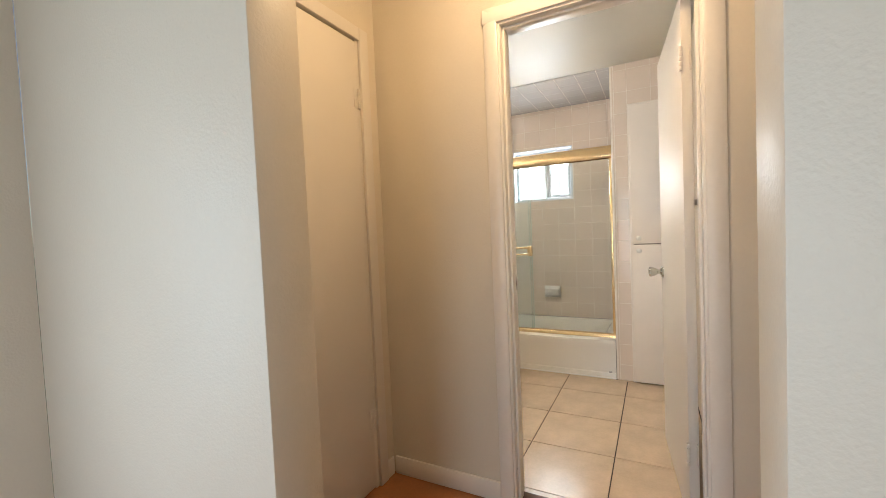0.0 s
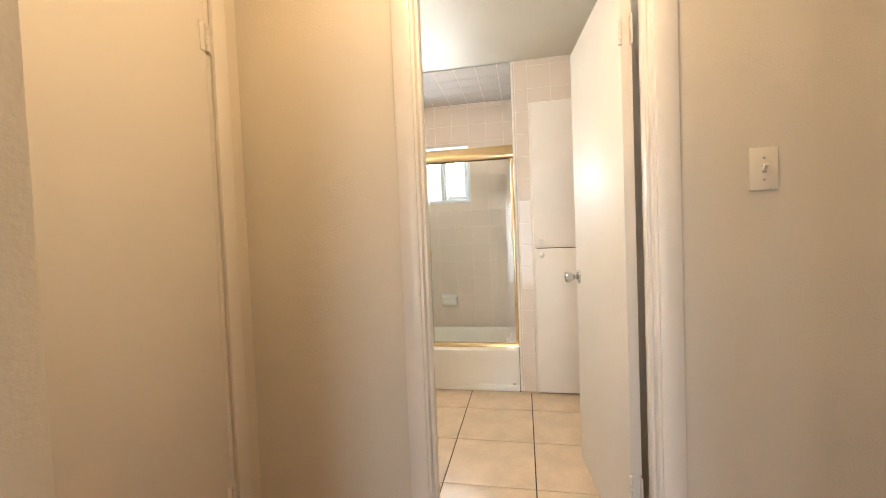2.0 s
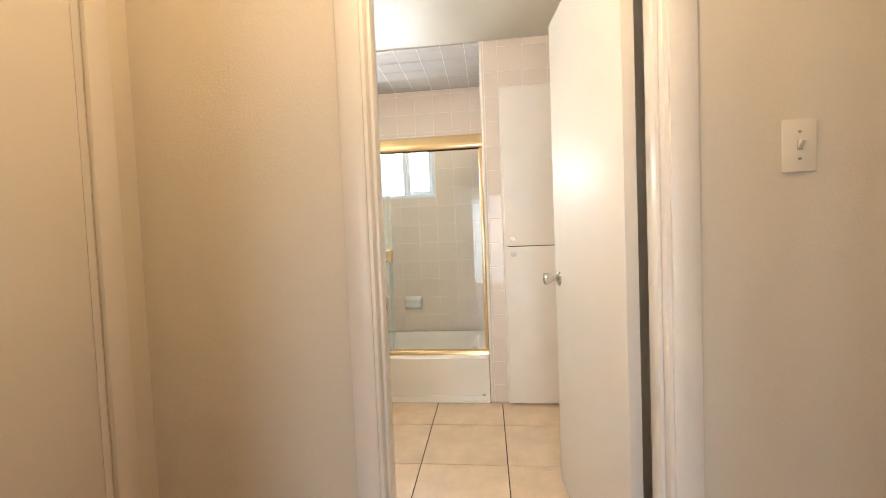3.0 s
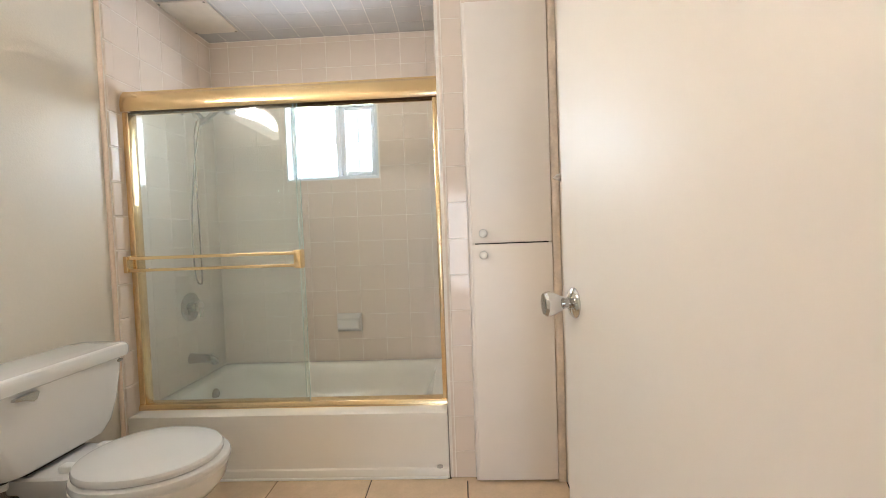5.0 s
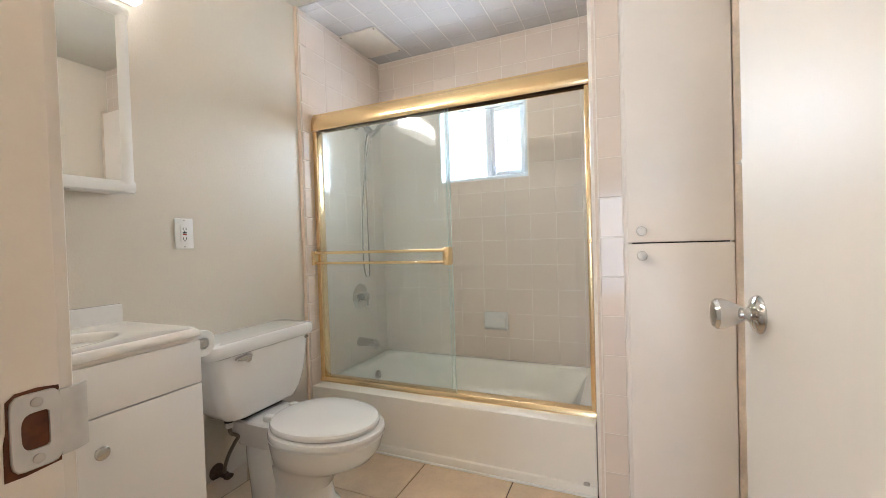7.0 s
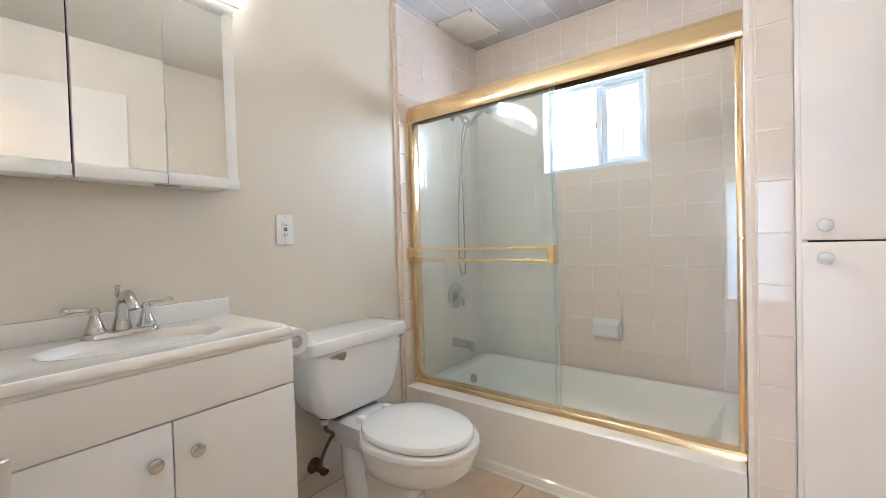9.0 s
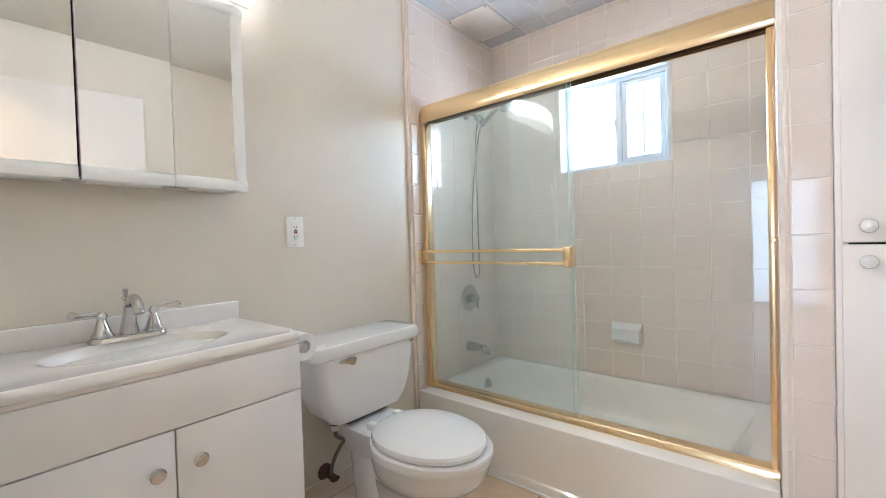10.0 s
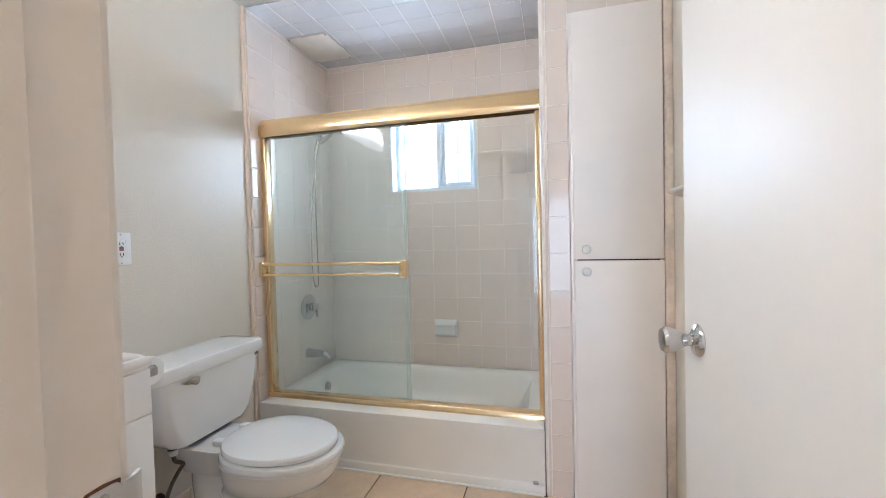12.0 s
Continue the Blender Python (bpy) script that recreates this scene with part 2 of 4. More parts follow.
structure("wall_stub_west", slab(-1.556, -0.497, 0.428, 0.558, 0, H, 0.004), PAINT, "end of a painted plaster wall beside the opening")
structure("wall_stub_east", slab(0.312, 1.52, 0.428, 0.558, 0, H, 0.004), PAINT, "painted plaster wall beside the opening")
structure("wall_hall_east", slab(1.40, 1.52, 0.558, 1.535, 0, H), PAINT, "plain painted wall closing the hall")
structure("wall_bath_west", slab(-1.72, -1.60, 0.558, 3.25, 0, H), PAINT, "greige painted bathroom wall with orange peel texture")
structure("wall_alcove_west", slab(-1.72, -1.5815, 3.25, 4.0615, 0, H), GROUT, "tiled tub alcove wall with pale grout")
structure("wall_bath_east", slab(0.42, 0.54, 1.647, 3.25, 0, H), PAINT, "greige painted bathroom wall behind the door")
b = bmesh.new()
WX0, WX1, WZ0, WZ1 = -1.11, -0.512, 1.475, 2.0
box(b, -1.72, WX0, 4.0615, 4.22, 0, H)
box(b, WX1, 0.54, 4.0615, 4.22, 0, H)
box(b, WX0, WX1, 4.0615, 4.22, 0, WZ0)
box(b, WX0, WX1, 4.0615, 4.22, WZ1, H)
structure("wall_alcove_north", b, GROUT, "tiled tub alcove wall with a window opening")
b = bmesh.new()
box(b, -0.0885, 0.028, 3.2515, 4.0615, 0, H)
box(b, 0.028, 0.54, 3.2515, 3.36, 2.085, H)
box(b, 0.385, 0.54, 3.2505, 4.0615, 0, 2.085)
structure("wall_alcove_east", b, GROUT, "tiled wing wall between tub and linen cabinet")
b = bmesh.new()
box(b, -1.68, -1.556, -2.2, -1.4, 0, H)
box(b, -1.68, -1.556, -0.36, 0.428, 0, H)
box(b, -1.68, -1.556, -1.4, -0.36, 0, 0.24)
box(b, -1.68, -1.556, -1.4, -0.36, 1.76, H)
structure("wall_room_west", b, PAINT, "plain painted wall of the front room, unseen opening added for a fill lamp")
structure("wall_room_east", slab(2.2, 2.32, -2.2, 0.428, 0, H), PAINT, "plain painted wall of the front room")
structure("wall_room_northeast", slab(1.52, 2.32, 0.428, 0.558, 0, H), PAINT, "plain painted wall of the front room")
b = bmesh.new()
box(b, -1.68, -1.0, -2.32, -2.2, 0, H)
box(b, -1.0, 0.30, -2.32, -2.2, 2.06, H)
box(b, 0.30, 2.32, -2.32, -2.2, 0, H)
structure("wall_room_south", b, PAINT, "plain painted wall with a glass door opening")
structure("ceiling", slab(-1.72, 2.32, -2.32, 4.22, H, H + 0.12), CEIL, "flat painted plaster ceiling", "ceiling")
structure("floor_hall", slab(-1.72, 2.32, -2.32, 1.572, -0.1, -0.002), OAK, "reddish brown wood hall floor", "floor")
bath_floor = structure("floor_bath", slab(-1.72, 0.54, 1.632, 4.22, -0.1, -0.005), FGROUT, "beige ceramic tile floor with dark grout", "floor")
structure("threshold", slab(-0.364, 0.339, 1.572, 1.632, -0.05, 0.006, 0.004), SADDLE, "dark worn wood threshold in the doorway", "threshold")
structure("ground", slab(-60, 60, -60, 60, -0.3, -0.15), material("lawn_ground", (0.10, 0.11, 0.06), 0.9, vary=0.3), "plain ground outside", "ground")


# ---- bathroom door frame and trims ----
def casing_profile(w, d):
    return [(0, 0), (w, 0), (w, d * 0.55), (w * 0.85, d * 0.8), (w * 0.6, d), (w * 0.15, d), (0, d * 0.75)]


frame1 = thing("door_frame", (-0.365, 1.60, 0), "white painted door jamb and moulded casing", "door frame")
frame1["kind"] = "structure"
part("jamb", slab(-0.381, -0.361, 1.533, 1.649, 0, 2.065, 0.0015), TRIM, frame1)
part("jamb", slab(0.34, 0.36, 1.533, 1.649, 0, 2.065, 0.0015), TRIM, frame1)
part("head_jamb", slab(-0.3605, 0.3395, 1.533, 1.649, 2.045, 2.065, 0.0015), TRIM, frame1)
part("door_stop", slab(-0.3608, -0.350, 1.56, 1.598, 0.006, 2.044, 0.003), TRIM, frame1)
part("door_stop", slab(0.329, 0.3398, 1.56, 1.598, 0.006, 2.044, 0.003), TRIM, frame1)
part("door_stop", slab(-0.3495, 0.3285, 1.56, 1.598, 2.033, 2.0448, 0.003), TRIM, frame1)
for side, face in ((-1, 1.535), (1, 1.647)):
    def prof(x0, flip):
        return [(x0 + (-p if flip else p), face + side * q) for p, q in casing_profile(0.060 if flip else 0.062, 0.017)]
    part("casing", extruded(prof(-0.370, True), "z", 0, 2.115), TRIM, frame1)
    part("casing", extruded(prof(0.349, False), "z", 0, 2.115), TRIM, frame1)
    part("head_casing", extruded([(face + side * q, 2.054 + p) for p, q in casing_profile(0.062, 0.0185)], "x", -0.4305, 0.4115), TRIM, frame1)
b = bmesh.new()
ring_out, ring_in = [], []
for i in range(48):
    a = 2 * math.pi * i / 48
    c, q = math.cos(a), math.sin(a)
    k = (abs(c / 0.0140) ** 7 + abs(q / 0.0265) ** 7) ** (-1 / 7)
    ring_out.append((1.634 + c * k, 0.954 + q * k))
    k = (abs(c / (0.0070 if c > 0 else 0.0085)) ** (9 if c > 0 else 3.2) + abs(q / 0.0130) ** (9 if c > 0 else 3.2)) ** (-1 / (9 if c > 0 else 3.2))
    ring_in.append((1.634 + c * k, 0.954 + q * k))
loft(b, [[(x, y, z) for y, z in ring] for x, ring in ((-0.3612, ring_in), (-0.3612, ring_out), (-0.3588, ring_out), (-0.3582, [(1.634 + (y - 1.634) * 0.95, 0.954 + (z - 0.954) * 0.965) for y, z in ring_out]), (-0.3582, ring_in), (-0.3612, ring_in))], False, False)
bmesh.ops.remove_doubles(b, verts=b.verts[:], dist=1e-6)
plate = part("strike_plate", b, STRIKE, frame1, "worn zinc strike plate with a curved lip")
part("strike_lip", extruded([(-0.3608, 1.6470), (-0.3583, 1.6470), (-0.3585, 1.654), (-0.3602, 1.660), (-0.3640, 1.666), (-0.3670, 1.6655), (-0.3632, 1.659), (-0.3612, 1.653)], "z", 0.930, 0.978), STRIKE, plate)
# dark slab as the shade of the hole; the jamb is solid here
part("latch_hole_shade", slab(-0.3616, -0.3605, 1.6245, 1.6425, 0.9400, 0.9680, 0.0004), RAWWOOD_HOLE, plate, "splintered latch hole, its dark depth put into the colour")
for z in (0.9342, 0.9738):
    part("screw", turned([(0.0035, 0), (0.0035, 0.001), (0.0025, 0.0014)], (-0.3584, 1.634, z), (1, 0, 0), 12), STEEL, plate)
part("chipped_mortise", extruded([(1.6170, 0.9245), (1.628, 0.9242), (1.6475, 0.9262), (1.6475, 0.9815), (1.636, 0.9832), (1.624, 0.9824), (1.6190, 0.9780), (1.6186, 0.9580), (1.6172, 0.9500)], "x", -0.3613, -0.3603), RAWWOOD_HOLE, frame1, "chipped dark mortise round the strike plate")

frame2 = thing("closet_door_frame", (-1.0, 1.03, 0), "cream painted closet door casing", "door frame")
frame2["kind"] = "structure"
for y0, y1 in ((0.585, 0.66), (1.405, 1.465)):
    part("casing", slab(-1.0, -0.984, y0, y1, 0, 2.145, 0.004), DOOR, frame2)
part("head_casing", slab(-1.0, -0.985, 0.66, 1.405, 2.088, 2.145, 0.004), DOOR, frame2)
part("jamb", slab(-1.119, -1.001, 1.387, 1.405, 0, 2.09), DOOR, frame2)
part("jamb", slab(-1.119, -1.001, 0.66, 0.678, 0, 2.09), DOOR, frame2)

closet = thing("closet_door", (-1.0, 1.385, 0), "closed flat cream painted closet door", "door")
part("door_leaf", slab(-1.034, -0.998, 0.681, 1.384, 0.012, 2.078, 0.002), DOOR, closet)
for z in (0.335, 1.82):
    hinge = part("hinge", slab(-0.999, -0.9955, 1.362, 1.412, z - 0.045, z + 0.045, 0.001), DOOR, closet, "hinge painted over in cream")
    for k in range(5):
        part("knuckle", turned([(0.006, 0), (0.0065, 0.001), (0.0065, 0.0155), (0.006, 0.0165)], (-0.992, 1.387, z - 0.044 + k * 0.0178), (0, 0, 1), 10), DOOR, hinge)

for nm, bm in (("baseboard_hall", slab(-0.984, -0.4305, 1.523, 1.5355, 0, 0.088, 0.004)), ("baseboard_hall_east", slab(0.413, 1.40, 1.523, 1.5355, 0, 0.088, 0.004)),
               ("baseboard_corner", slab(-1.0, -0.988, 1.466, 1.5225, 0, 0.088, 0.004))):
    structure(nm, bm, TRIM, "white painted wooden baseboard", "baseboard")

# ---- the open bathroom door ----
door = thing("bathroom_door", (0.291, 1.668, 0), "open flat white painted bathroom door", "door", turn=95.5)
# local x runs from hinge to free edge, local y from the face seen from the hall to the far side
part("door_leaf", slab(0, 0.725, -0.035, 0, 0.012, 2.035, 0.002), DOOR, door, local=True)
KX, KZ = 0.662, 0.938
for s, y0 in ((1, 0.0), (-1, -0.035)):
    knob = part("door_knob", turned([(0.012, 0.0), (0.012, 0.018), (0.015, 0.024), (0.021, 0.036), (0.0265, 0.050), (0.0265, 0.058), (0.022, 0.0635), (0.012, 0.0655), (0.004, 0.066)],
                                    (KX, y0 + s * 0.004, KZ), (0, s, 0), 24), CHROME, door, "satin chrome tulip knob", local=True)
    part("rose", turned([(0.033, 0.0), (0.033, 0.002), (0.029, 0.007), (0.018, 0.0115), (0.013, 0.014)], (KX, y0, KZ), (0, s, 0), 28), CHROME, knob, local=True)
part("latch", slab(0.7245, 0.7275, -0.029, -0.006, KZ - 0.028, KZ + 0.028, 0.001), STEEL, door, local=True)
for z in (0.30, 1.80):
    hinge = part("hinge", slab(-0.024, 0.0, -0.030, -0.027, z - 0.045, z + 0.045, 0.0008), DOOR, door, "hinge painted over in white", local=True)
    for k in range(5):
        part("knuckle", turned([(0.006, 0), (0.0065, 0.001), (0.0065, 0.0155), (0.006, 0.0165)], (-0.005, 0.003, z - 0.044 + k * 0.0178), (0, 0, 1), 10), DOOR, hinge, local=True)

# ---- switch and outlet plates ----
sw = thing("light_switch", (0.6225, 1.535, 1.317), "ivory toggle switch plate on the hall wall", "light switch")
part("plate", slab(0.587, 0.658, 1.5285, 1.535, 1.258, 1.376, 0.003), PLATE, sw)
part("toggle", extruded([(1.529, 1.309), (1.529, 1.326), (1.518, 1.331), (1.516, 1.325)], "x", 0.6185, 0.6275), PLATE, sw)
part("toggle_slot", slab(0.617, 0.629, 1.5281, 1.529, 1.306, 1.328, 0.0004), STEEL, sw)
for z in (1.287, 1.347):
    part("screw", turned([(0.0035, 0), (0.0035, 0.001), (0.002, 0.0016)], (0.6225, 1.5286, z), (0, -1, 0), 12), STEEL, sw)

out = thing("wall_outlet", (-1.60, 2.576, 1.142), "white ground fault outlet on the bathroom wall", "outlet")
part("plate", slab(-1.60, -1.594, 2.537, 2.613, 1.081, 1.203, 0.003), WHITE, out)
part("receptacle", slab(-1.5945, -1.592, 2.5585, 2.5915, 1.108, 1.176, 0.002), WHITE, out)
# slots are dark slabs on the face, with the holes' shade as colour
for z in (1.122, 1.161):
    for y in (2.569, 2.581):
        part("slot", slab(-1.5924, -1.5915, y - 0.0013, y + 0.0013, z - 0.005, z + 0.005), DARK, out)
    part("ground_slot", slab(-1.5924, -1.5915, 2.5725, 2.5775, z - 0.011, z - 0.0075), DARK, out)
part("test_button", slab(-1.5922, -1.5905, 2.567, 2.583, 1.143, 1.1485, 0.0006), BLACK, out)
part("reset_button", slab(-1.5922, -1.5905, 2.567, 2.583, 1.1355, 1.1415, 0.0006), RED, out)
for z in (1.089, 1.195):
    part("screw", turned([(0.003, 0), (0.003, 0.0008)], (-1.594, 2.575, z), (1, 0, 0), 10), STEEL, out)

# ---- medicine cabinet ----
mc = thing("medicine_cabinet", (-1.60, 2.02, 1.27), "white three-door medicine cabinet with mirrored fronts", "medicine cabinet")
CT, CB, CY0, CY1 = 1.89, 1.272, 1.692, 2.338
part("body", slab(-1.60, -1.503, CY0 + 0.012, CY1 - 0.012, CB + 0.006, CT - 0.01, 0.002), CABINET, mc)
for y0, y1, left, right in ((CY0, 1.9035, True, False), (1.9095, 2.1215, False, False), (2.1235, CY1, False, True)):
    d = part("mirror_door", slab(-1.502, -1.487, y0, y1, CB, CT, 0.0015), WHITE, mc)
    lo, hi = y0 + (0.036 if left else 0.001), y1 - (0.036 if right else 0.001)
    lean = 0.0 if right else 0.0062
    part("mirror", extruded([(-1.4872, lo), (-1.4872, hi), (-1.4845 + lean, hi), (-1.4845, lo)], "z", CB + 0.038, CT - 0.038), MIRROR, d, "clear mirror glass")
    part("bottom_rail", extruded([(-1.4875, CB + 0.0005), (-1.480, CB + 0.004), (-1.477, CB + 0.012), (-1.477, CB + 0.028), (-1.480, CB + 0.034), (-1.4838, CB + 0.0395), (-1.4875, CB + 0.0395)], "y", y0, y1), WHITE, d)
    part("top_rail", extruded([(-1.4875, CT - 0.0005), (-1.480, CT - 0.004), (-1.477, CT - 0.012), (-1.477, CT - 0.028), (-1.480, CT - 0.034), (-1.4838, CT - 0.0395), (-1.4875, CT - 0.0395)], "y", y0, y1), WHITE, d)
    if left or right:
        e, s = (y0, 1) if left else (y1, -1)
        part("stile", extruded([(-1.4875, e + s * 0.0003), (-1.480, e + s * 0.004), (-1.4772, e + s * 0.012), (-1.4772, e + s * 0.027), (-1.480, e + s * 0.033), (-1.4838, e + s * 0.038), (-1.4875, e + s * 0.038)], "z", CB + 0.001, CT - 0.001), WHITE, d)
    hy = y1 - 0.008 if not right else y0 + 0.012
    part("hinge", slab(-1.500, -1.4795, hy - 0.022, hy + 0.022, CB - 0.0035, CB - 0.0002, 0.0008), STEEL, d)
# dark strip painted in for the shade between the mirror doors
part("gap_shade", slab(-1.5022, -1.4995, 1.9036, 1.9094, CB + 0.01, CT - 0.01), DARK, mc)

# ---- vanity light ----
vl = thing("vanity_light", (-1.60, 2.15, 2.0), "lit white bath bar light with a bowed diffuser", "wall light")
LY0, LY1, LZ0, LZ1 = 1.74, 2.42, 1.968, 2.100
part("back_plate", slab(-1.60, -1.585, LY0 + 0.002, LY1 - 0.002, LZ0 + 0.001, LZ1 - 0.001, 0.003), WHITE, vl)


def bow(z, proud=0.0):
    pts = [(-1.586, LY0 + 0.014)]
    for i in range(17):
        f = i / 16
        pts.append((-1.545 + 0.075 * math.sin(math.pi * f) + proud, LY0 + 0.014 + f * (LY1 - LY0 - 0.028)))
    pts.append((-1.586, LY1 - 0.014))
    return [(x, y, z) for x, y in pts]


part("diffuser", loft(bmesh.new(), [bow(LZ0 + 0.0165), bow(LZ1 - 0.0165)]), DIFFUSER, vl, "glowing white diffuser")
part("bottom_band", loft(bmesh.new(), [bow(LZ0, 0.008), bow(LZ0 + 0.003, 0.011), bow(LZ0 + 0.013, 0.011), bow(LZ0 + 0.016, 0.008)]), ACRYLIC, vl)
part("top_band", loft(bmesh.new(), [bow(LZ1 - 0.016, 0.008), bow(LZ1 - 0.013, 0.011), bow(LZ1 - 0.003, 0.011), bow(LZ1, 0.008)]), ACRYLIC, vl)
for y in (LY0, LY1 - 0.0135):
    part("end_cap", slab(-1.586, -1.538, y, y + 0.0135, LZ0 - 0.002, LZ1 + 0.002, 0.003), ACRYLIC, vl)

# ---- added hall ceiling light (over the walker, never in view) ----
hl = thing("hall_fill_fixture", (-0.12, 1.02, H), "unseen round ceiling light added to warm the hall", "ceiling light")
part("pan", turned([(0.11, 0), (0.11, 0.02), (0.10, 0.025)], (-0.12, 1.02, H), (0, 0, -1), 28), WHITE, hl)
shade = part("shade", turned([(0.098, 0.025), (0.10, 0.06), (0.085, 0.10), (0.05, 0.125), (0.012, 0.13)], (-0.12, 1.02, H), (0, 0, -1), 28), emitter("warm_shade", (1, 0.78, 0.5), 1.5), hl)
shade.visible_shadow = False

# ---- vanity ----
va = thing("vanity_cabinet", (-1.38, 2.02, 0), "white two-door vanity cabinet with round knobs", "cabinet")
VY0, VY1, VX = 1.722, 2.322, -1.182
part("body", slab(-1.60, VX, VY0, VY1, 0.0, 0.811, 0.002), VANITY, va)
part("top_rail", slab(VX + 0.0005, VX + 0.011, VY0 + 0.002, VY1 - 0.002, 0.800, 0.8118, 0.001), CABINET, va, "beige strip under the top")
part("false_drawer", slab(VX + 0.0005, VX + 0.018, VY0 + 0.001, VY1 - 0.001, 0.674, 0.8005, 0.0015), VANITY, va)
for y0, y1, ky in ((VY0 + 0.001, 2.0005, 1.960), (2.0035, VY1 - 0.001, 2.047)):
    d = part("cabinet_door", slab(VX + 0.0005, VX + 0.018, y0, y1, 0.085, 0.6705, 0.0015), VANITY, va)
    part("knob", turned([(0.006, 0), (0.006, 0.010), (0.012, 0.015), (0.0165, 0.019), (0.0165, 0.023), (0.013, 0.026), (0.004, 0.027)], (VX + 0.018, ky, 0.590), (1, 0, 0), 20), NICKEL, d, "brushed nickel knob")
top = thing("sink_top", (-1.38, 2.02, 0.80), "white cultured marble top with integral oval basin", "sink")
b = bmesh.new()
SX, SY, TZ = -1.385, 2.005, 0.836


def square_loop(x0, x1, y0, y1, z, n=40):
    """A rectangle met by rays from the basin's centre."""
    pts = []
    for i in range(n):
        a = 2 * math.pi * i / n
        c, s = math.cos(a), math.sin(a)
        kx = ((x1 - SX) if c > 0 else (SX - x0)) / max(abs(c), 1e-6)
        ky = ((y1 - SY) if s > 0 else (SY - y0)) / max(abs(s), 1e-6)
        k = min(kx, ky)
        pts.append((SX + c * k, SY + s * k, z))
    return pts


X0, X1, Y0, Y1 = -1.598, -1.156, 1.702, 2.340
loops = [square_loop(X0, X1 - 0.012, Y0, Y1 - 0.01, 0.8125), square_loop(X0, X1 - 0.002, Y0, Y1 - 0.002, 0.815), square_loop(X0, X1, Y0, Y1, 0.822), square_loop(X0, X1 - 0.002, Y0, Y1 - 0.002, 0.830), square_loop(X0, X1 - 0.006, Y0, Y1 - 0.005, TZ + 0.001), square_loop(X0 + 0.001, X1 - 0.011, Y0 + 0.001, Y1 - 0.010, TZ + 0.003), square_loop(X0 + 0.003, X1 - 0.019, Y0 + 0.003, Y1 - 0.017, TZ + 0.0025), square_loop(X0 + 0.004, X1 - 0.028, Y0 + 0.004, Y1 - 0.024, TZ)]
for f, z in ((1.08, TZ), (1.02, TZ), (0.99, TZ - 0.0015), (0.975, TZ - 0.003), (0.95, TZ - 0.010), (0.88, TZ - 0.040), (0.76, TZ - 0.075), (0.55, TZ - 0.100), (0.28, TZ - 0.110), (0.08, TZ - 0.112)):
    loops.append([Vector(p) for p in oval(SX, SY, 0.125 * f, 0.125 * f, 0.205 * f, z, 40)])
part("countertop", loft(b, loops, False, True), MARBLE, top)
part("backsplash", slab(-1.599, -1.578, Y0, Y1 - 0.004, TZ - 0.002, 0.897, 0.005, 3), MARBLE, top)
part("drain", turned([(0.022, 0), (0.022, 0.002), (0.014, 0.003)], (SX, SY, TZ - 0.111), (0, 0, 1), 20), CHROME, top)

fa = thing("faucet", (-1.525, 2.005, TZ), "brushed chrome two-handle centerset faucet", "faucet")
FX, FY = -1.525, 2.005
part("base", loft(bmesh.new(), [rounded(FX, FY, 0.032, 0.092, 0.030, TZ + z) for z in (-0.001, 0.006)] + [rounded(FX, FY, 0.028, 0.088, 0.026, TZ + 0.013), rounded(FX, FY, 0.022, 0.082, 0.02, TZ + 0.016)]), NICKEL, fa)
for s in (-1, 1):
    y = FY + s * 0.060
    hd = part("handle", turned([(0.026, 0.014), (0.026, 0.020), (0.022, 0.026), (0.017, 0.040), (0.0125, 0.056), (0.0105, 0.064), (0.0135, 0.070), (0.0135, 0.076), (0.008, 0.083), (0.003, 0.085)], (FX, y, TZ), (0, 0, 1), 20), NICKEL, fa)
    part("lever", turned([(0.0065, 0.0), (0.0075, 0.008), (0.0055, 0.014), (0.007, 0.034), (0.0085, 0.046), (0.0105, 0.050), (0.0105, 0.056), (0.007, 0.061)], (FX, y + s * 0.009, TZ + 0.080), (0.05, s, 0.05), 14), NICKEL, hd)
part("spout", tube([(FX, FY, TZ + 0.012), (FX + 0.004, FY, TZ + 0.05), (FX + 0.022, FY, TZ + 0.098), (FX + 0.062, FY, TZ + 0.118), (FX + 0.098, FY, TZ + 0.100), (FX + 0.108, FY, TZ + 0.080)], [0.025, 0.018, 0.0145, 0.0135, 0.0125, 0.0125], 16), NICKEL, fa)
part("lift_rod", turned([(0.004, 0.01), (0.004, 0.105), (0.009, 0.112), (0.009, 0.117), (0.005, 0.120), (0.006, 0.132), (0.0085, 0.138), (0.003, 0.141)], (FX - 0.024, FY, TZ), (0, 0, 1), 14), NICKEL, fa)

tp = thing("toilet_paper_holder", (-1.23, 2.322, 0.79), "grey paper holder on the side of the vanity", "paper holder")
part("post", slab(-1.222, -1.198, 2.3225, 2.372, 0.764, 0.790, 0.003), STEEL, tp)
part("post", slab(-1.362, -1.345, 2.3225, 2.372, 0.764, 0.790, 0.003), STEEL, tp)
part("spindle", turned([(0.009, 0), (0.009, 0.123)], (-1.345, 2.374, 0.777), (1, 0, 0), 16), STEEL, tp)
n = 30
ringp = [(math.cos(2 * math.pi * i / n), math.sin(2 * math.pi * i / n)) for i in range(n)]
b = bmesh.new()
prof = [(0.019, 0), (0.041, 0), (0.0425, 0.002), (0.0425, 0.106), (0.041, 0.108), (0.019, 0.108), (0.019, 0)]
loft(b, [[(-1.337 + h, 2.378 + r * c, 0.771 + r * s) for c, s in ringp] for r, h in prof], False, False)
bmesh.ops.remove_doubles(b, verts=b.verts[:], dist=1e-5)
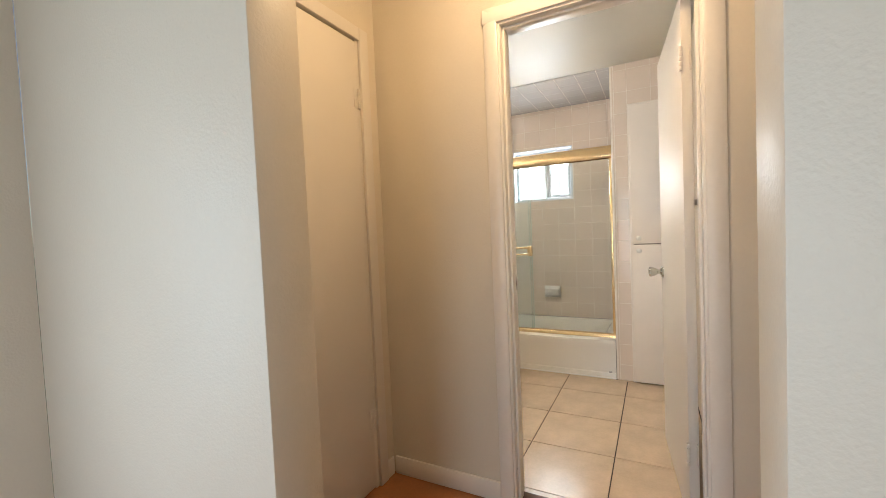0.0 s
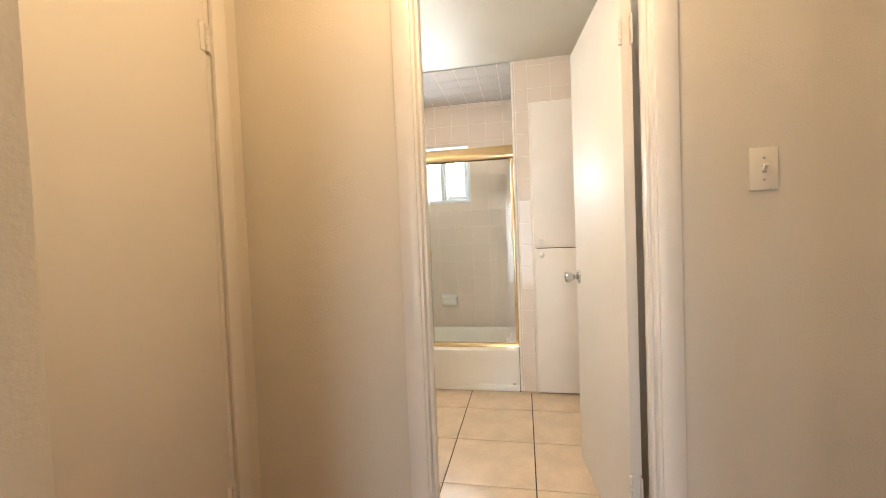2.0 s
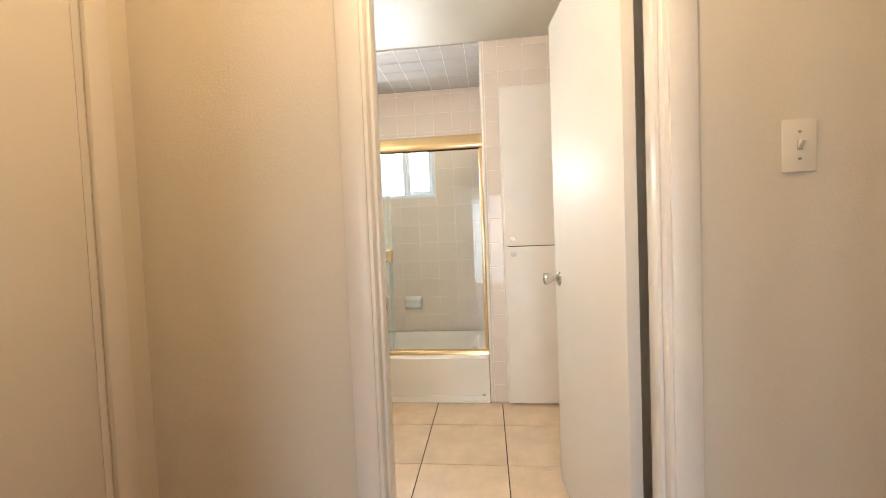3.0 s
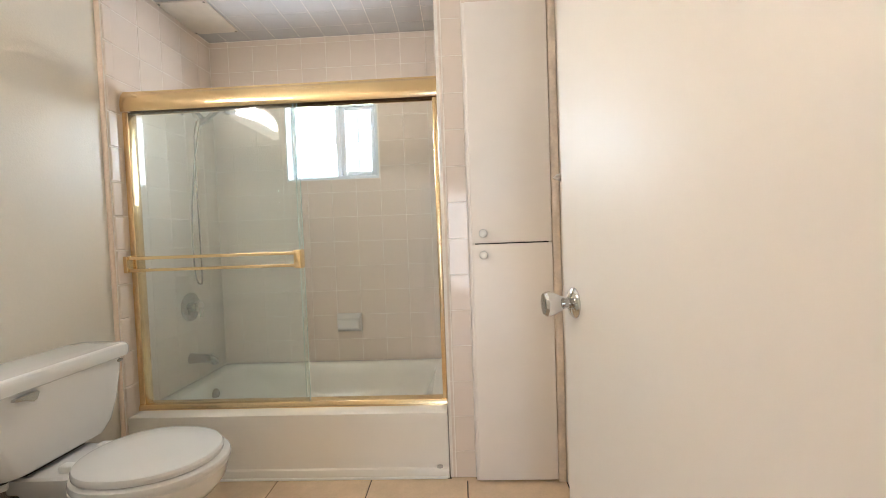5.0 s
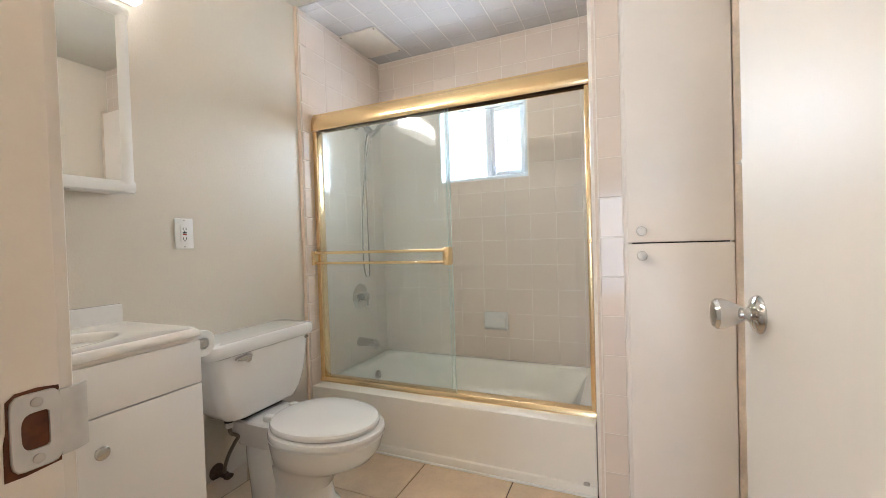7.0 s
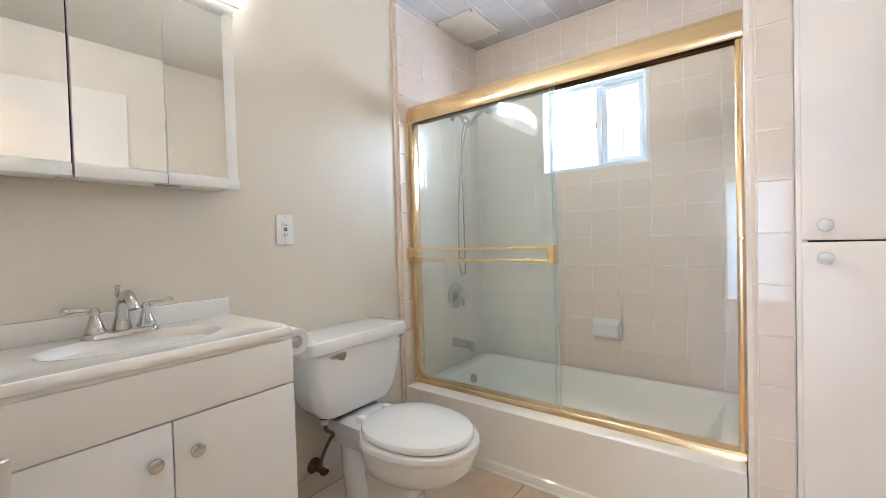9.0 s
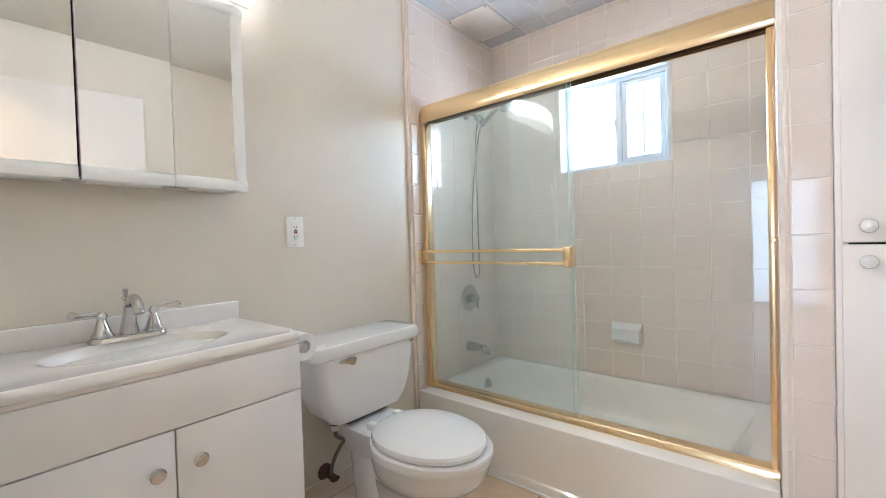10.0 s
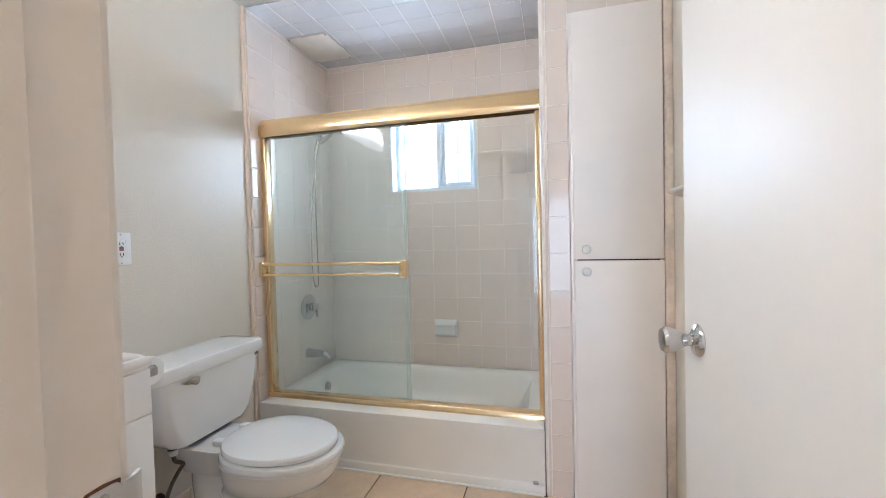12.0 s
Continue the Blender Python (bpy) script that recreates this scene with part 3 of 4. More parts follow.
rollthing = thing("toilet_paper_roll", (-1.283, 2.372, 0.782), "white toilet paper roll on its holder", "toilet paper")
part("paper", b, PAPER, rollthing)

# ---- toilet ----
TY = 2.778
to = thing("toilet", (-1.25, TY, 0), "white two-piece toilet with its lid closed", "toilet")
b = bmesh.new()
tank = [(0.385, -1.475, 0.075, 0.160, 0.05), (0.392, -1.475, 0.085, 0.180, 0.05), (0.43, -1.478, 0.093, 0.212, 0.05), (0.50, -1.480, 0.097, 0.235, 0.045), (0.60, -1.482, 0.102, 0.250, 0.04), (0.662, -1.483, 0.104, 0.256, 0.04)]
part("tank", loft(b, [rounded(cx, TY, hx, hy, r, z) for z, cx, hx, hy, r in tank]), CHINA, to)
b = bmesh.new()
lid = [(0.655, 0.108, 0.272, 0.04), (0.658, 0.113, 0.280, 0.04), (0.668, 0.116, 0.284, 0.04), (0.692, 0.116, 0.284, 0.04), (0.703, 0.112, 0.279, 0.04), (0.709, 0.104, 0.270, 0.04), (0.711, 0.06, 0.22, 0.03)]
part("tank_lid", loft(b, [rounded(-1.482, TY, hx, hy, r, z) for z, hx, hy, r in lid]), CHINA, to)
lever = part("flush_lever", turned([(0.013, 0), (0.013, 0.004), (0.009, 0.008)], (-1.383, 2.662, 0.635), (1, 0, 0), 16), CHROME, to)
part("lever_arm", extruded([(2.606, 0.636), (2.607, 0.643), (2.650, 0.648), (2.674, 0.648), (2.680, 0.642), (2.672, 0.622), (2.660, 0.618), (2.640, 0.628)], "x", -1.3745, -1.362), CHROME, lever)
part("badge", loft(bmesh.new(), [[(-1.381 + h, 3.006 + 0.014 * r * c, 0.643 + 0.007 * r * s) for c, s in ringp] for r, h in ((1, 0), (1, 0.002), (0.7, 0.003))]), NICKEL, to, "small grey oval badge")
bowl = []
for z, cx, back, front, ry in ((0.0, -1.19, 0.20, 0.14, 0.105), (0.02, -1.19, 0.20, 0.14, 0.105), (0.05, -1.19, 0.19, 0.115, 0.088), (0.11, -1.185, 0.185, 0.10, 0.080), (0.17, -1.17, 0.19, 0.125, 0.095),
                               (0.215, -1.14, 0.20, 0.185, 0.130), (0.25, -1.12, 0.20, 0.236, 0.160), (0.285, -1.11, 0.205, 0.254, 0.176), (0.332, -1.108, 0.21, 0.264, 0.187), (0.342, -1.108, 0.205, 0.258, 0.181)):
    bowl.append(oval(cx, TY, back, front, ry, z, 40, 2.15))
bl = part("bowl", loft(bmesh.new(), bowl), CHINA, to)
deck = [(0.25, -1.40, 0.10, 0.085), (0.30, -1.39, 0.13, 0.10), (0.345, -1.39, 0.14, 0.115), (0.362, -1.395, 0.14, 0.118), (0.368, -1.395, 0.132, 0.11)]
part("deck", loft(bmesh.new(), [rounded(cx, TY, hx, hy, 0.04, z) for z, cx, hx, hy in deck]), CHINA, to)
part("trapway", tube([(-1.42, TY, 0.30), (-1.40, TY - 0.01, 0.20), (-1.37, TY - 0.012, 0.10), (-1.36, TY, 0.0)], [0.075, 0.082, 0.09, 0.10], 18), CHINA, to)
part("tank_gasket", slab(-1.54, -1.42, TY - 0.11, TY + 0.11, 0.366, 0.388, 0.01), DARK, to)
seat = []
for f, z in ((0.97, 0.343), (1.0, 0.346), (1.005, 0.357), (0.99, 0.365), (0.95, 0.368)):
    seat.append(oval(-1.105, TY, 0.205 * f, 0.268 * f, 0.196 * f, z, 44, 2.1))
part("seat", loft(bmesh.new(), seat), CHINA, to)
lidl = []
for f, z in ((0.93, 0.3705), (0.945, 0.373), (0.95, 0.386), (0.93, 0.394), (0.85, 0.399), (0.5, 0.402), (0.1, 0.4025)):
    lidl.append(oval(-1.108, TY, 0.21 * f, 0.262 * f, 0.192 * f, z, 44, 2.1))
part("seat_lid", loft(bmesh.new(), lidl), CHINA, to)
for s in (-1, 1):
    part("seat_hinge", slab(-1.335, -1.29, TY + s * 0.07 - 0.016, TY + s * 0.07 + 0.016, 0.364, 0.390, 0.005, 3), WHITE, to)
    part("bolt_cap", turned([(0.014, 0), (0.013, 0.01), (0.006, 0.016)], (-1.20, TY + s * 0.098, 0.018), (0, 0, 1), 14), CHINA, to)

sv = thing("supply_valve", (-1.60, 2.675, 0.115), "corroded shutoff valve with a braided hose to the toilet", "valve")
part("escutcheon", turned([(0.034, 0), (0.034, 0.004), (0.024, 0.010), (0.012, 0.014)], (-1.5995, 2.675, 0.118), (1, 0, 0), 20), RUST, sv)
part("stop_body", turned([(0.009, 0), (0.009, 0.030), (0.014, 0.034), (0.014, 0.056), (0.009, 0.060)], (-1.595, 2.675, 0.115), (1, 0, 0), 14), RUST, sv)
part("stop_handle", loft(bmesh.new(), [[(-1.532 + h, 2.675 + 0.020 * c, 0.112 + 0.011 * s) for c, s in ringp] for h in (0, 0.012)]), RUST, sv)
part("hose", tube([(-1.545, 2.672, 0.122), (-1.535, 2.668, 0.16), (-1.505, 2.668, 0.22), (-1.478, 2.678, 0.270), (-1.462, 2.682, 0.292), (-1.462, 2.666, 0.304), (-1.470, 2.650, 0.318), (-1.472, 2.646, 0.345), (-1.472, 2.646, 0.372)], 0.0075, 10), HOSE, sv)
part("coupling_nut", turned([(0.014, 0), (0.016, 0.004), (0.016, 0.018), (0.011, 0.022)], (-1.472, 2.646, 0.342), (0, 0, 1), 8), WHITE, sv)
part("tank_nut", turned([(0.020, 0), (0.020, 0.012), (0.014, 0.018)], (-1.472, 2.646, 0.366), (0, 0, 1), 8), BLACK, sv)

# ---- bathtub ----
tub = thing("bathtub", (-0.835, 3.65, 0), "cream white enamelled alcove bathtub", "bathtub")
AX0, AX1, AY0, AY1, RZ = -1.577, -0.093, 3.246, 4.052, 0.303
cx, cy, hx, hy = (AX0 + AX1) / 2, (AY0 + AY1) / 2, (AX1 - AX0) / 2, (AY1 - AY0) / 2


def rim(inset, r, z, front=0.0, ends=0.0):
    return rounded(cx + ends * 0.3, cy + front / 2, hx - inset - ends, hy - inset - front / 2, r, z, 8)


def apron(inset, r, z):
    return rounded(cx, cy + inset / 2, hx, hy - inset / 2, r, z, 8)


loops = [apron(0.0, 0.004, 0.0), apron(0.0, 0.004, 0.030), apron(0.003, 0.004, 0.040), apron(0.010, 0.005, 0.046), apron(0.012, 0.005, 0.06), apron(0.004, 0.005, 0.25), apron(0.001, 0.006, 0.285), rim(0.002, 0.008, 0.298), rim(0.012, 0.010, RZ),
         rim(0.055, 0.10, RZ, 0.06, 0.02), rim(0.068, 0.11, RZ - 0.004, 0.06, 0.02), rim(0.080, 0.12, RZ - 0.020, 0.06, 0.02), rim(0.092, 0.17, RZ - 0.07, 0.06, 0.04), rim(0.108, 0.20, RZ - 0.14, 0.06, 0.075), rim(0.128, 0.21, RZ - 0.185, 0.06, 0.095), rim(0.16, 0.19, RZ - 0.213, 0.06, 0.11), rim(0.20, 0.15, RZ - 0.226, 0.06, 0.12), rim(0.25, 0.10, RZ - 0.23, 0.06, 0.13)]
part("tub_shell", loft(bmesh.new(), loops), TUB, tub)
part("overflow_plate", turned([(0.034, 0), (0.034, 0.003), (0.026, 0.008), (0.008, 0.011)], (-1.430, 3.69, 0.232), (1, 0, 0.12), 24), SHOWER, tub, "dull chrome overflow plate")
part("drain", turned([(0.03, 0), (0.03, 0.003), (0.02, 0.004)], (-1.25, 3.66, 0.072), (0, 0, 1), 20), STEEL, tub)
part("maker_plate", loft(bmesh.new(), [[(-0.135 + 0.013 * c, 3.2445 - h, 0.052 + 0.006 * s) for c, s in ringp] for h in (-0.01, 0.002)]), STEEL, tub)
part("caulk", tube([(-1.56, 3.245, 0.003), (-0.8, 3.244, 0.003), (-0.1, 3.245, 0.003)], 0.006, 8), WHITE, tub)

# ---- shower enclosure ----
sd = thing("shower_door", (-0.83, 3.35, RZ), "sliding glass tub enclosure in a brass frame", "shower door")
SX0, SX1, SZ0, SZ1 = -1.577, -0.093, RZ, 1.82
part("header", extruded([(3.322, 1.724), (3.317, 1.734), (3.316, 1.752), (3.320, 1.784), (3.328, 1.805), (3.336, 1.812), (3.338, 1.820), (3.384, 1.820), (3.388, 1.812), (3.388, 1.724), (3.381, 1.724), (3.381, 1.790), (3.332, 1.790), (3.326, 1.776), (3.326, 1.726)], "x", SX0, SX1), BRASS, sd)
# lining darkened by colour to look like the shaded hollow of the header
part("track_channel", extruded([(3.3265, 1.732), (3.3265, 1.776), (3.3325, 1.7895), (3.3805, 1.7895), (3.3805, 1.732), (3.378, 1.732), (3.378, 1.786), (3.3345, 1.786), (3.329, 1.774), (3.329, 1.732)], "x", SX0 + 0.001, SX1 - 0.001), CHANNEL_SHADE, sd, "header track lining with the channel's shade put into its colour")
part("side_jamb", slab(SX0, SX0 + 0.030, 3.326, 3.380, SZ0 + 0.002, 1.7235, 0.004), BRASS, sd)
part("side_jamb", slab(SX1 - 0.022, SX1, 3.326, 3.380, SZ0 + 0.002, 1.7235, 0.004), BRASS, sd)
part("bottom_track", extruded([(3.318, RZ - 0.001), (3.318, RZ + 0.016), (3.324, RZ + 0.026), (3.338, RZ + 0.030), (3.385, RZ + 0.024), (3.388, RZ - 0.001)], "x", SX0 + 0.002, SX1 - 0.002), BRASS, sd)
p1 = part("fixed_pane", slab(SX0 + 0.028, -0.748, 3.339, 3.345, RZ + 0.026, 1.772), FILMED, sd, "tempered glass panel with a faint film")
p2 = part("sliding_pane", slab(-0.772, SX1 - 0.018, 3.360, 3.366, RZ + 0.026, 1.772), GLASS, sd, "clear tempered glass panel")
for p in (p1, p2):
    p.visible_shadow = False
part("glass_edge", slab(-0.7475, -0.7455, 3.339, 3.345, RZ + 0.028, 1.770), EDGE, sd)
part("glass_edge", slab(-0.7745, -0.7725, 3.360, 3.366, RZ + 0.028, 1.770), EDGE, sd)
bar = part("towel_bar", slab(-1.560, -0.765, 3.285, 3.295, 1.028, 1.043, 0.003), BRASS, sd)
part("lower_rail", slab(-1.560, -0.765, 3.285, 3.295, 0.972, 0.986, 0.003), BRASS, bar)
part("bar_end", slab(-0.772, -0.740, 3.280, 3.3385, 0.964, 1.050, 0.004), BRASS, bar)
part("bar_end", slab(-1.577, -1.556, 3.280, 3.325, 0.968, 1.046, 0.004), BRASS, bar)
part("bumper", slab(-0.112, -0.090, 3.313, 3.327, 1.052, 1.068, 0.003), BRASS, sd, "small brown bumper")

# ---- shower fittings on the alcove's west wall ----
WF = -1.579
sh = thing("hand_shower", (WF, 3.75, 1.84), "chrome hand shower on its arm with a metal hose", "shower head")
part("flange", turned([(0.030, 0), (0.029, 0.004), (0.016, 0.012)], (WF, 3.75, 1.862), (1, 0, 0), 20), SHOWER, sh)
part("arm", tube([(WF, 3.75, 1.862), (-1.54, 3.75, 1.862), (-1.50, 3.748, 1.835), (-1.475, 3.746, 1.805)], 0.011, 12), SHOWER, sh)
part("bracket", turned([(0.018, 0), (0.022, 0.006), (0.022, 0.040), (0.016, 0.052)], (-1.495, 3.746, 1.835), (0.75, 0, -0.66), 16), SHOWER, sh)
part("handle", tube([(-1.462, 3.742, 1.775), (-1.42, 3.735, 1.797), (-1.36, 3.72, 1.832), (-1.30, 3.705, 1.862)], [0.012, 0.014, 0.015, 0.018], 14), SHOWER, sh)
part("spray_head", turned([(0.014, -0.014), (0.034, -0.005), (0.046, 0.010), (0.047, 0.030), (0.041, 0.036), (0.033, 0.037)], (-1.268, 3.695, 1.858), (0.42, -0.08, -0.9), 24), SHOWER, sh)
part("spray_face", turned([(0.033, 0.0365), (0.032, 0.0385), (0.010, 0.0395)], (-1.268, 3.695, 1.858), (0.42, -0.08, -0.9), 24), STEEL, sh)
part("hose", tube([(-1.47, 3.742, 1.770), (-1.50, 3.735, 1.60), (-1.522, 3.715, 1.30), (-1.522, 3.705, 1.00), (-1.515, 3.712, 0.885), (-1.507, 3.733, 0.862), (-1.512, 3.755, 0.90), (-1.522, 3.770, 1.10), (-1.524, 3.768, 1.45), (-1.512, 3.755, 1.70), (-1.487, 3.745, 1.795)], 0.0048, 8), SHOWER, sh)
vv = thing("shower_valve", (WF, 3.735, 0.73), "round chrome shower valve trim on the tile", "shower valve")
part("trim_plate", turned([(0.083, 0), (0.083, 0.003), (0.070, 0.010), (0.038, 0.016)], (WF, 3.735, 0.73), (1, 0, 0), 32), SHOWER, vv)
part("valve_handle", turned([(0.026, 0.014), (0.024, 0.040), (0.030, 0.050), (0.028, 0.060), (0.012, 0.064)], (WF, 3.735, 0.73), (1, 0, 0), 24), SHOWER, vv)
part("valve_lever", tube([(-1.528, 3.735, 0.73), (-1.520, 3.735, 0.700), (-1.518, 3.735, 0.668)], [0.010, 0.009, 0.007], 10), SHOWER, vv)
sp = thing("tub_spout", (WF, 3.715, 0.43), "dull chrome tub spout", "tub spout")
part("spout_body", tube([(WF, 3.715, 0.435), (-1.53, 3.715, 0.435), (-1.47, 3.715, 0.432), (-1.443, 3.715, 0.420), (-1.438, 3.715, 0.400)], [0.031, 0.026, 0.023, 0.021, 0.018], 18), SHOWER, sp)
part("diverter_knob", turned([(0.005, 0.0), (0.005, 0.012), (0.008, 0.016), (0.006, 0.021)], (-1.455, 3.715, 0.446), (0, 0, 1), 12), STEEL, sp)

soap = thing("soap_dish", (-0.742, 4.06, 0.55), "cream ceramic soap dish set into the tile", "soap dish")
SX, SZ = -0.743, 0.490
part("dish", loft(bmesh.new(), [[(SX + sx * hw, 4.060 - d, SZ + z) for sx, z in ((-1, zlo), (1, zlo), (1, zhi), (-1, zhi))] for hw, d, zlo, zhi in
     ((0.080, 0.0, 0.0, 0.118), (0.080, 0.008, 0.0, 0.118), (0.076, 0.014, 0.004, 0.114), (0.072, 0.030, 0.012, 0.092), (0.069, 0.046, 0.022, 0.084), (0.063, 0.051, 0.030, 0.078))]), CHINA, soap)
part("dish_lip", slab(SX - 0.068, SX + 0.068, 4.004, 4.014, SZ + 0.078, SZ + 0.092, 0.004, 3), CHINA, soap)

# ---- window ----
win = thing("window_1", ((WX0 + WX1) / 2, 4.15, WZ0), "white vinyl sliding window with a divided sash", "window")
win["kind"] = "structure"
part("sill_liner", slab(WX0, WX1, 4.062, 4.15, WZ0, WZ0 + 0.008), VINYL, win)
part("side_liner", slab(WX0, WX0 + 0.008, 4.062, 4.15, WZ0 + 0.008, WZ1 - 0.008), VINYL, win)
part("side_liner", slab(WX1 - 0.008, WX1, 4.062, 4.15, WZ0 + 0.008, WZ1 - 0.008), VINYL, win)
part("head_liner", slab(WX0, WX1, 4.062, 4.15, WZ1 - 0.008, WZ1), VINYL, win)
fx0, fx1, fz0, fz1, MX = WX0 + 0.008, WX1 - 0.008, WZ0 + 0.008, WZ1 - 0.008, -0.795
part("window_frame", slab(fx0, fx0 + 0.028, 4.15, 4.21, fz0, fz1, 0.003), VINYL, win)
part("window_frame", slab(fx1 - 0.028, fx1, 4.15, 4.21, fz0, fz1, 0.003), VINYL, win)
part("window_frame", slab(fx0 + 0.028, fx1 - 0.028, 4.15, 4.21, fz0, fz0 + 0.026, 0.003), VINYL, win)
part("window_frame", slab(fx0 + 0.028, fx1 - 0.028, 4.15, 4.21, fz1 - 0.026, fz1, 0.003), VINYL, win)
part("meeting_stile", slab(MX - 0.014, MX + 0.018, 4.155, 4.20, fz0 + 0.026, fz1 - 0.026, 0.003), VINYL, win)
sash = part("sash_stile", slab(MX + 0.020, MX + 0.050, 4.160, 4.185, fz0 + 0.028, fz1 - 0.028, 0.003), VINYL, win)
part("sash_stile", slab(fx1 - 0.058, fx1 - 0.030, 4.160, 4.185, fz0 + 0.028, fz1 - 0.028, 0.003), VINYL, win)
part("sash_rail", slab(MX + 0.050, fx1 - 0.058, 4.160, 4.185, fz0 + 0.028, fz0 + 0.055, 0.003), VINYL, win)
part("sash_rail", slab(MX + 0.050, fx1 - 0.058, 4.160, 4.185, fz1 - 0.055, fz1 - 0.028, 0.003), VINYL, win)
mx = (MX + 0.050 + fx1 - 0.058) / 2
part("muntin", slab(mx - 0.005, mx + 0.005, 4.170, 4.180, fz0 + 0.055, fz1 - 0.055, 0.001), VINYL, win)
part("muntin", slab(MX + 0.050, fx1 - 0.058, 4.168, 4.1785, (fz0 + fz1) / 2 - 0.005, (fz0 + fz1) / 2 + 0.005, 0.001), VINYL, win)
part("latch", slab(MX - 0.024, MX - 0.014, 4.150, 4.165, 1.72, 1.765, 0.003), VINYL, win)
for x0, x1, y in ((MX + 0.050, fx1 - 0.058, 4.182), (fx0 + 0.028, MX - 0.014, 4.190)):
    g = part("pane", slab(x0, x1, y, y + 0.003, fz0 + 0.027, fz1 - 0.027), PANE, win)
    g.visible_shadow = False

tagged(link("sky_backdrop", slab(-3.2, 1.6, 5.6, 5.62, 0.4, 4.6), emitter("overcast_glow", (0.95, 0.98, 1.0), 1.15)), "bright hazy daylight outside the bathroom window", "backdrop", kind="structure")

# ---- linen cabinet ----
lc = thing("linen_cabinet", (0.205, 3.25, 0), "tall white built-in linen cabinet with two doors", "cabinet")
part("body", slab(0.030, 0.383, 3.228, 3.66, 0.004, 2.078, 0.002), CABINET, lc)
part("face_frame", slab(0.0285, 0.052, 3.218, 3.2275, 0.004, 2.072, 0.002), CABINET, lc)
for z0, z1, kz in ((0.014, 1.0455, 1.001), (1.0505, 2.066, 1.093)):
    d = part("cabinet_door", slab(0.040, 0.3815, 3.200, 3.2175, z0, z1, 0.004, 3), CABINET, lc)
    part("knob", turned([(0.008, 0), (0.008, 0.008), (0.015, 0.014), (0.018, 0.021), (0.016, 0.028), (0.009, 0.032), (0.002, 0.033)], (0.088, 3.200, kz), (0, -1, 0), 20), CHINA, d, "white ceramic knob")
# near-black strip as the shade in the reveal between upper and lower door
part("reveal_shade", slab(0.055, 0.370, 3.2165, 3.2278, 1.0445, 1.0515), DARK, lc)
structure("trim_corner", tube([(-1.5945, 3.2445, 0.0), (-1.5945, 3.2445, 1.2), (-1.5945, 3.2445, H)], 0.0095, 12, 2), PEACH, "peach rounded strip where paint meets tile", "trim")
structure("trim_strip", slab(0.3845, 0.419, 3.206, 3.2495, 0, 2.085, 0.003), TANWOOD, "tan scuffed wood strip beside the linen cabinet", "trim")
tb = thing("towel_rail", (0.42, 3.02, 1.30), "white painted towel rail on the wall behind the door", "towel rail")
for y in (2.62, 3.10):
    part("bracket", extruded([(0.4198, 1.285), (0.4198, 1.325), (0.385, 1.318), (0.372, 1.305), (0.385, 1.297)], "y", y, y + 0.02), TRIM, tb)
part("rail", tube([(0.386, 2.63, 1.307), (0.386, 2.85, 1.307), (0.386, 3.11, 1.307)], 0.008, 10), TRIM, tb)

# ---- ceiling pieces ----
fan = thing("ceiling_vent", (-0.95, 3.0, H), "white louvred exhaust vent on the ceiling", "vent")
VX0, VX1, WY0, WY1 = -1.08, -0.835, 2.87, 3.115
for x0, x1, y0, y1 in ((VX0, VX1, WY0, WY0 + 0.03), (VX0, VX1, WY1 - 0.03, WY1), (VX0, VX0 + 0.03, WY0 + 0.03, WY1 - 0.03), (VX1 - 0.03, VX1, WY0 + 0.03, WY1 - 0.03)):
    part("frame", slab(x0, x1, y0, y1, H - 0.018, H, 0.003), WHITE, fan)
# dark sheet for the shade behind the slats; the ceiling has no opening
part("opening_shade", slab(VX0 + 0.03, VX1 - 0.03, WY0 + 0.03, WY1 - 0.03, H - 0.004, H), DARK, fan)
for k in range(9):
    y = WY0 + 0.036 + k * 0.0205
    part("slat", slab(VX0 + 0.03, VX1 - 0.03, y, y + 0.012, H - 0.015, H - 0.008, 0.001), WHITE, fan)
ap = thing("access_panel", (-1.44, 3.76, H - 0.008), "beige square access panel screwed to the alcove ceiling", "access panel")
part("panel", slab(-1.576, -1.312, 3.595, 3.926, H - 0.018, H - 0.0085, 0.0015), PANEL, ap)
for x in (-1.566, -1.322):
    for y in (3.605, 3.916):
        part("screw", turned([(0.006, 0), (0.006, 0.001), (0.004, 0.002)], (x, y, H - 0.018), (0, 0, -1), 10), DARK, ap)


# ---- tiles ----
def tile_mesh(w, h, d, e):
    me = bpy.data.meshes.new("tile")
    a, c = w / 2, h / 2
    v = [(sx * a, 0, sz * c) for sx, sz in ((-1, -1), (1, -1), (1, 1), (-1, 1))]
    v += [(sx * (a - e * 0.15), -d + e, sz * (c - e * 0.15)) for sx, sz in ((-1, -1), (1, -1), (1, 1), (-1, 1))]
    v += [(sx * (a - e), -d, sz * (c - e)) for sx, sz in ((-1, -1), (1, -1), (1, 1), (-1, 1))]
    f = [(8, 9, 10, 11)]
    for k in (0, 4):
        f += [(k + i, k + (i + 1) % 4, k + 4 + (i + 1) % 4, k + 4 + i) for i in range(4)]
    me.from_pydata(v, [], f)
    return me


MESHES = {}


def tile(name, w, h, d, e, mat, parent, m):
    key = (name, round(w, 3), round(h, 3), d)
    if key not in MESHES:
        MESHES[key] = tile_mesh(w, h, d, e)
        MESHES[key].materials.append(mat)
    ob = new(name, MESHES[key])
    ob.parent = parent
    ob.matrix_local = m
    return ob


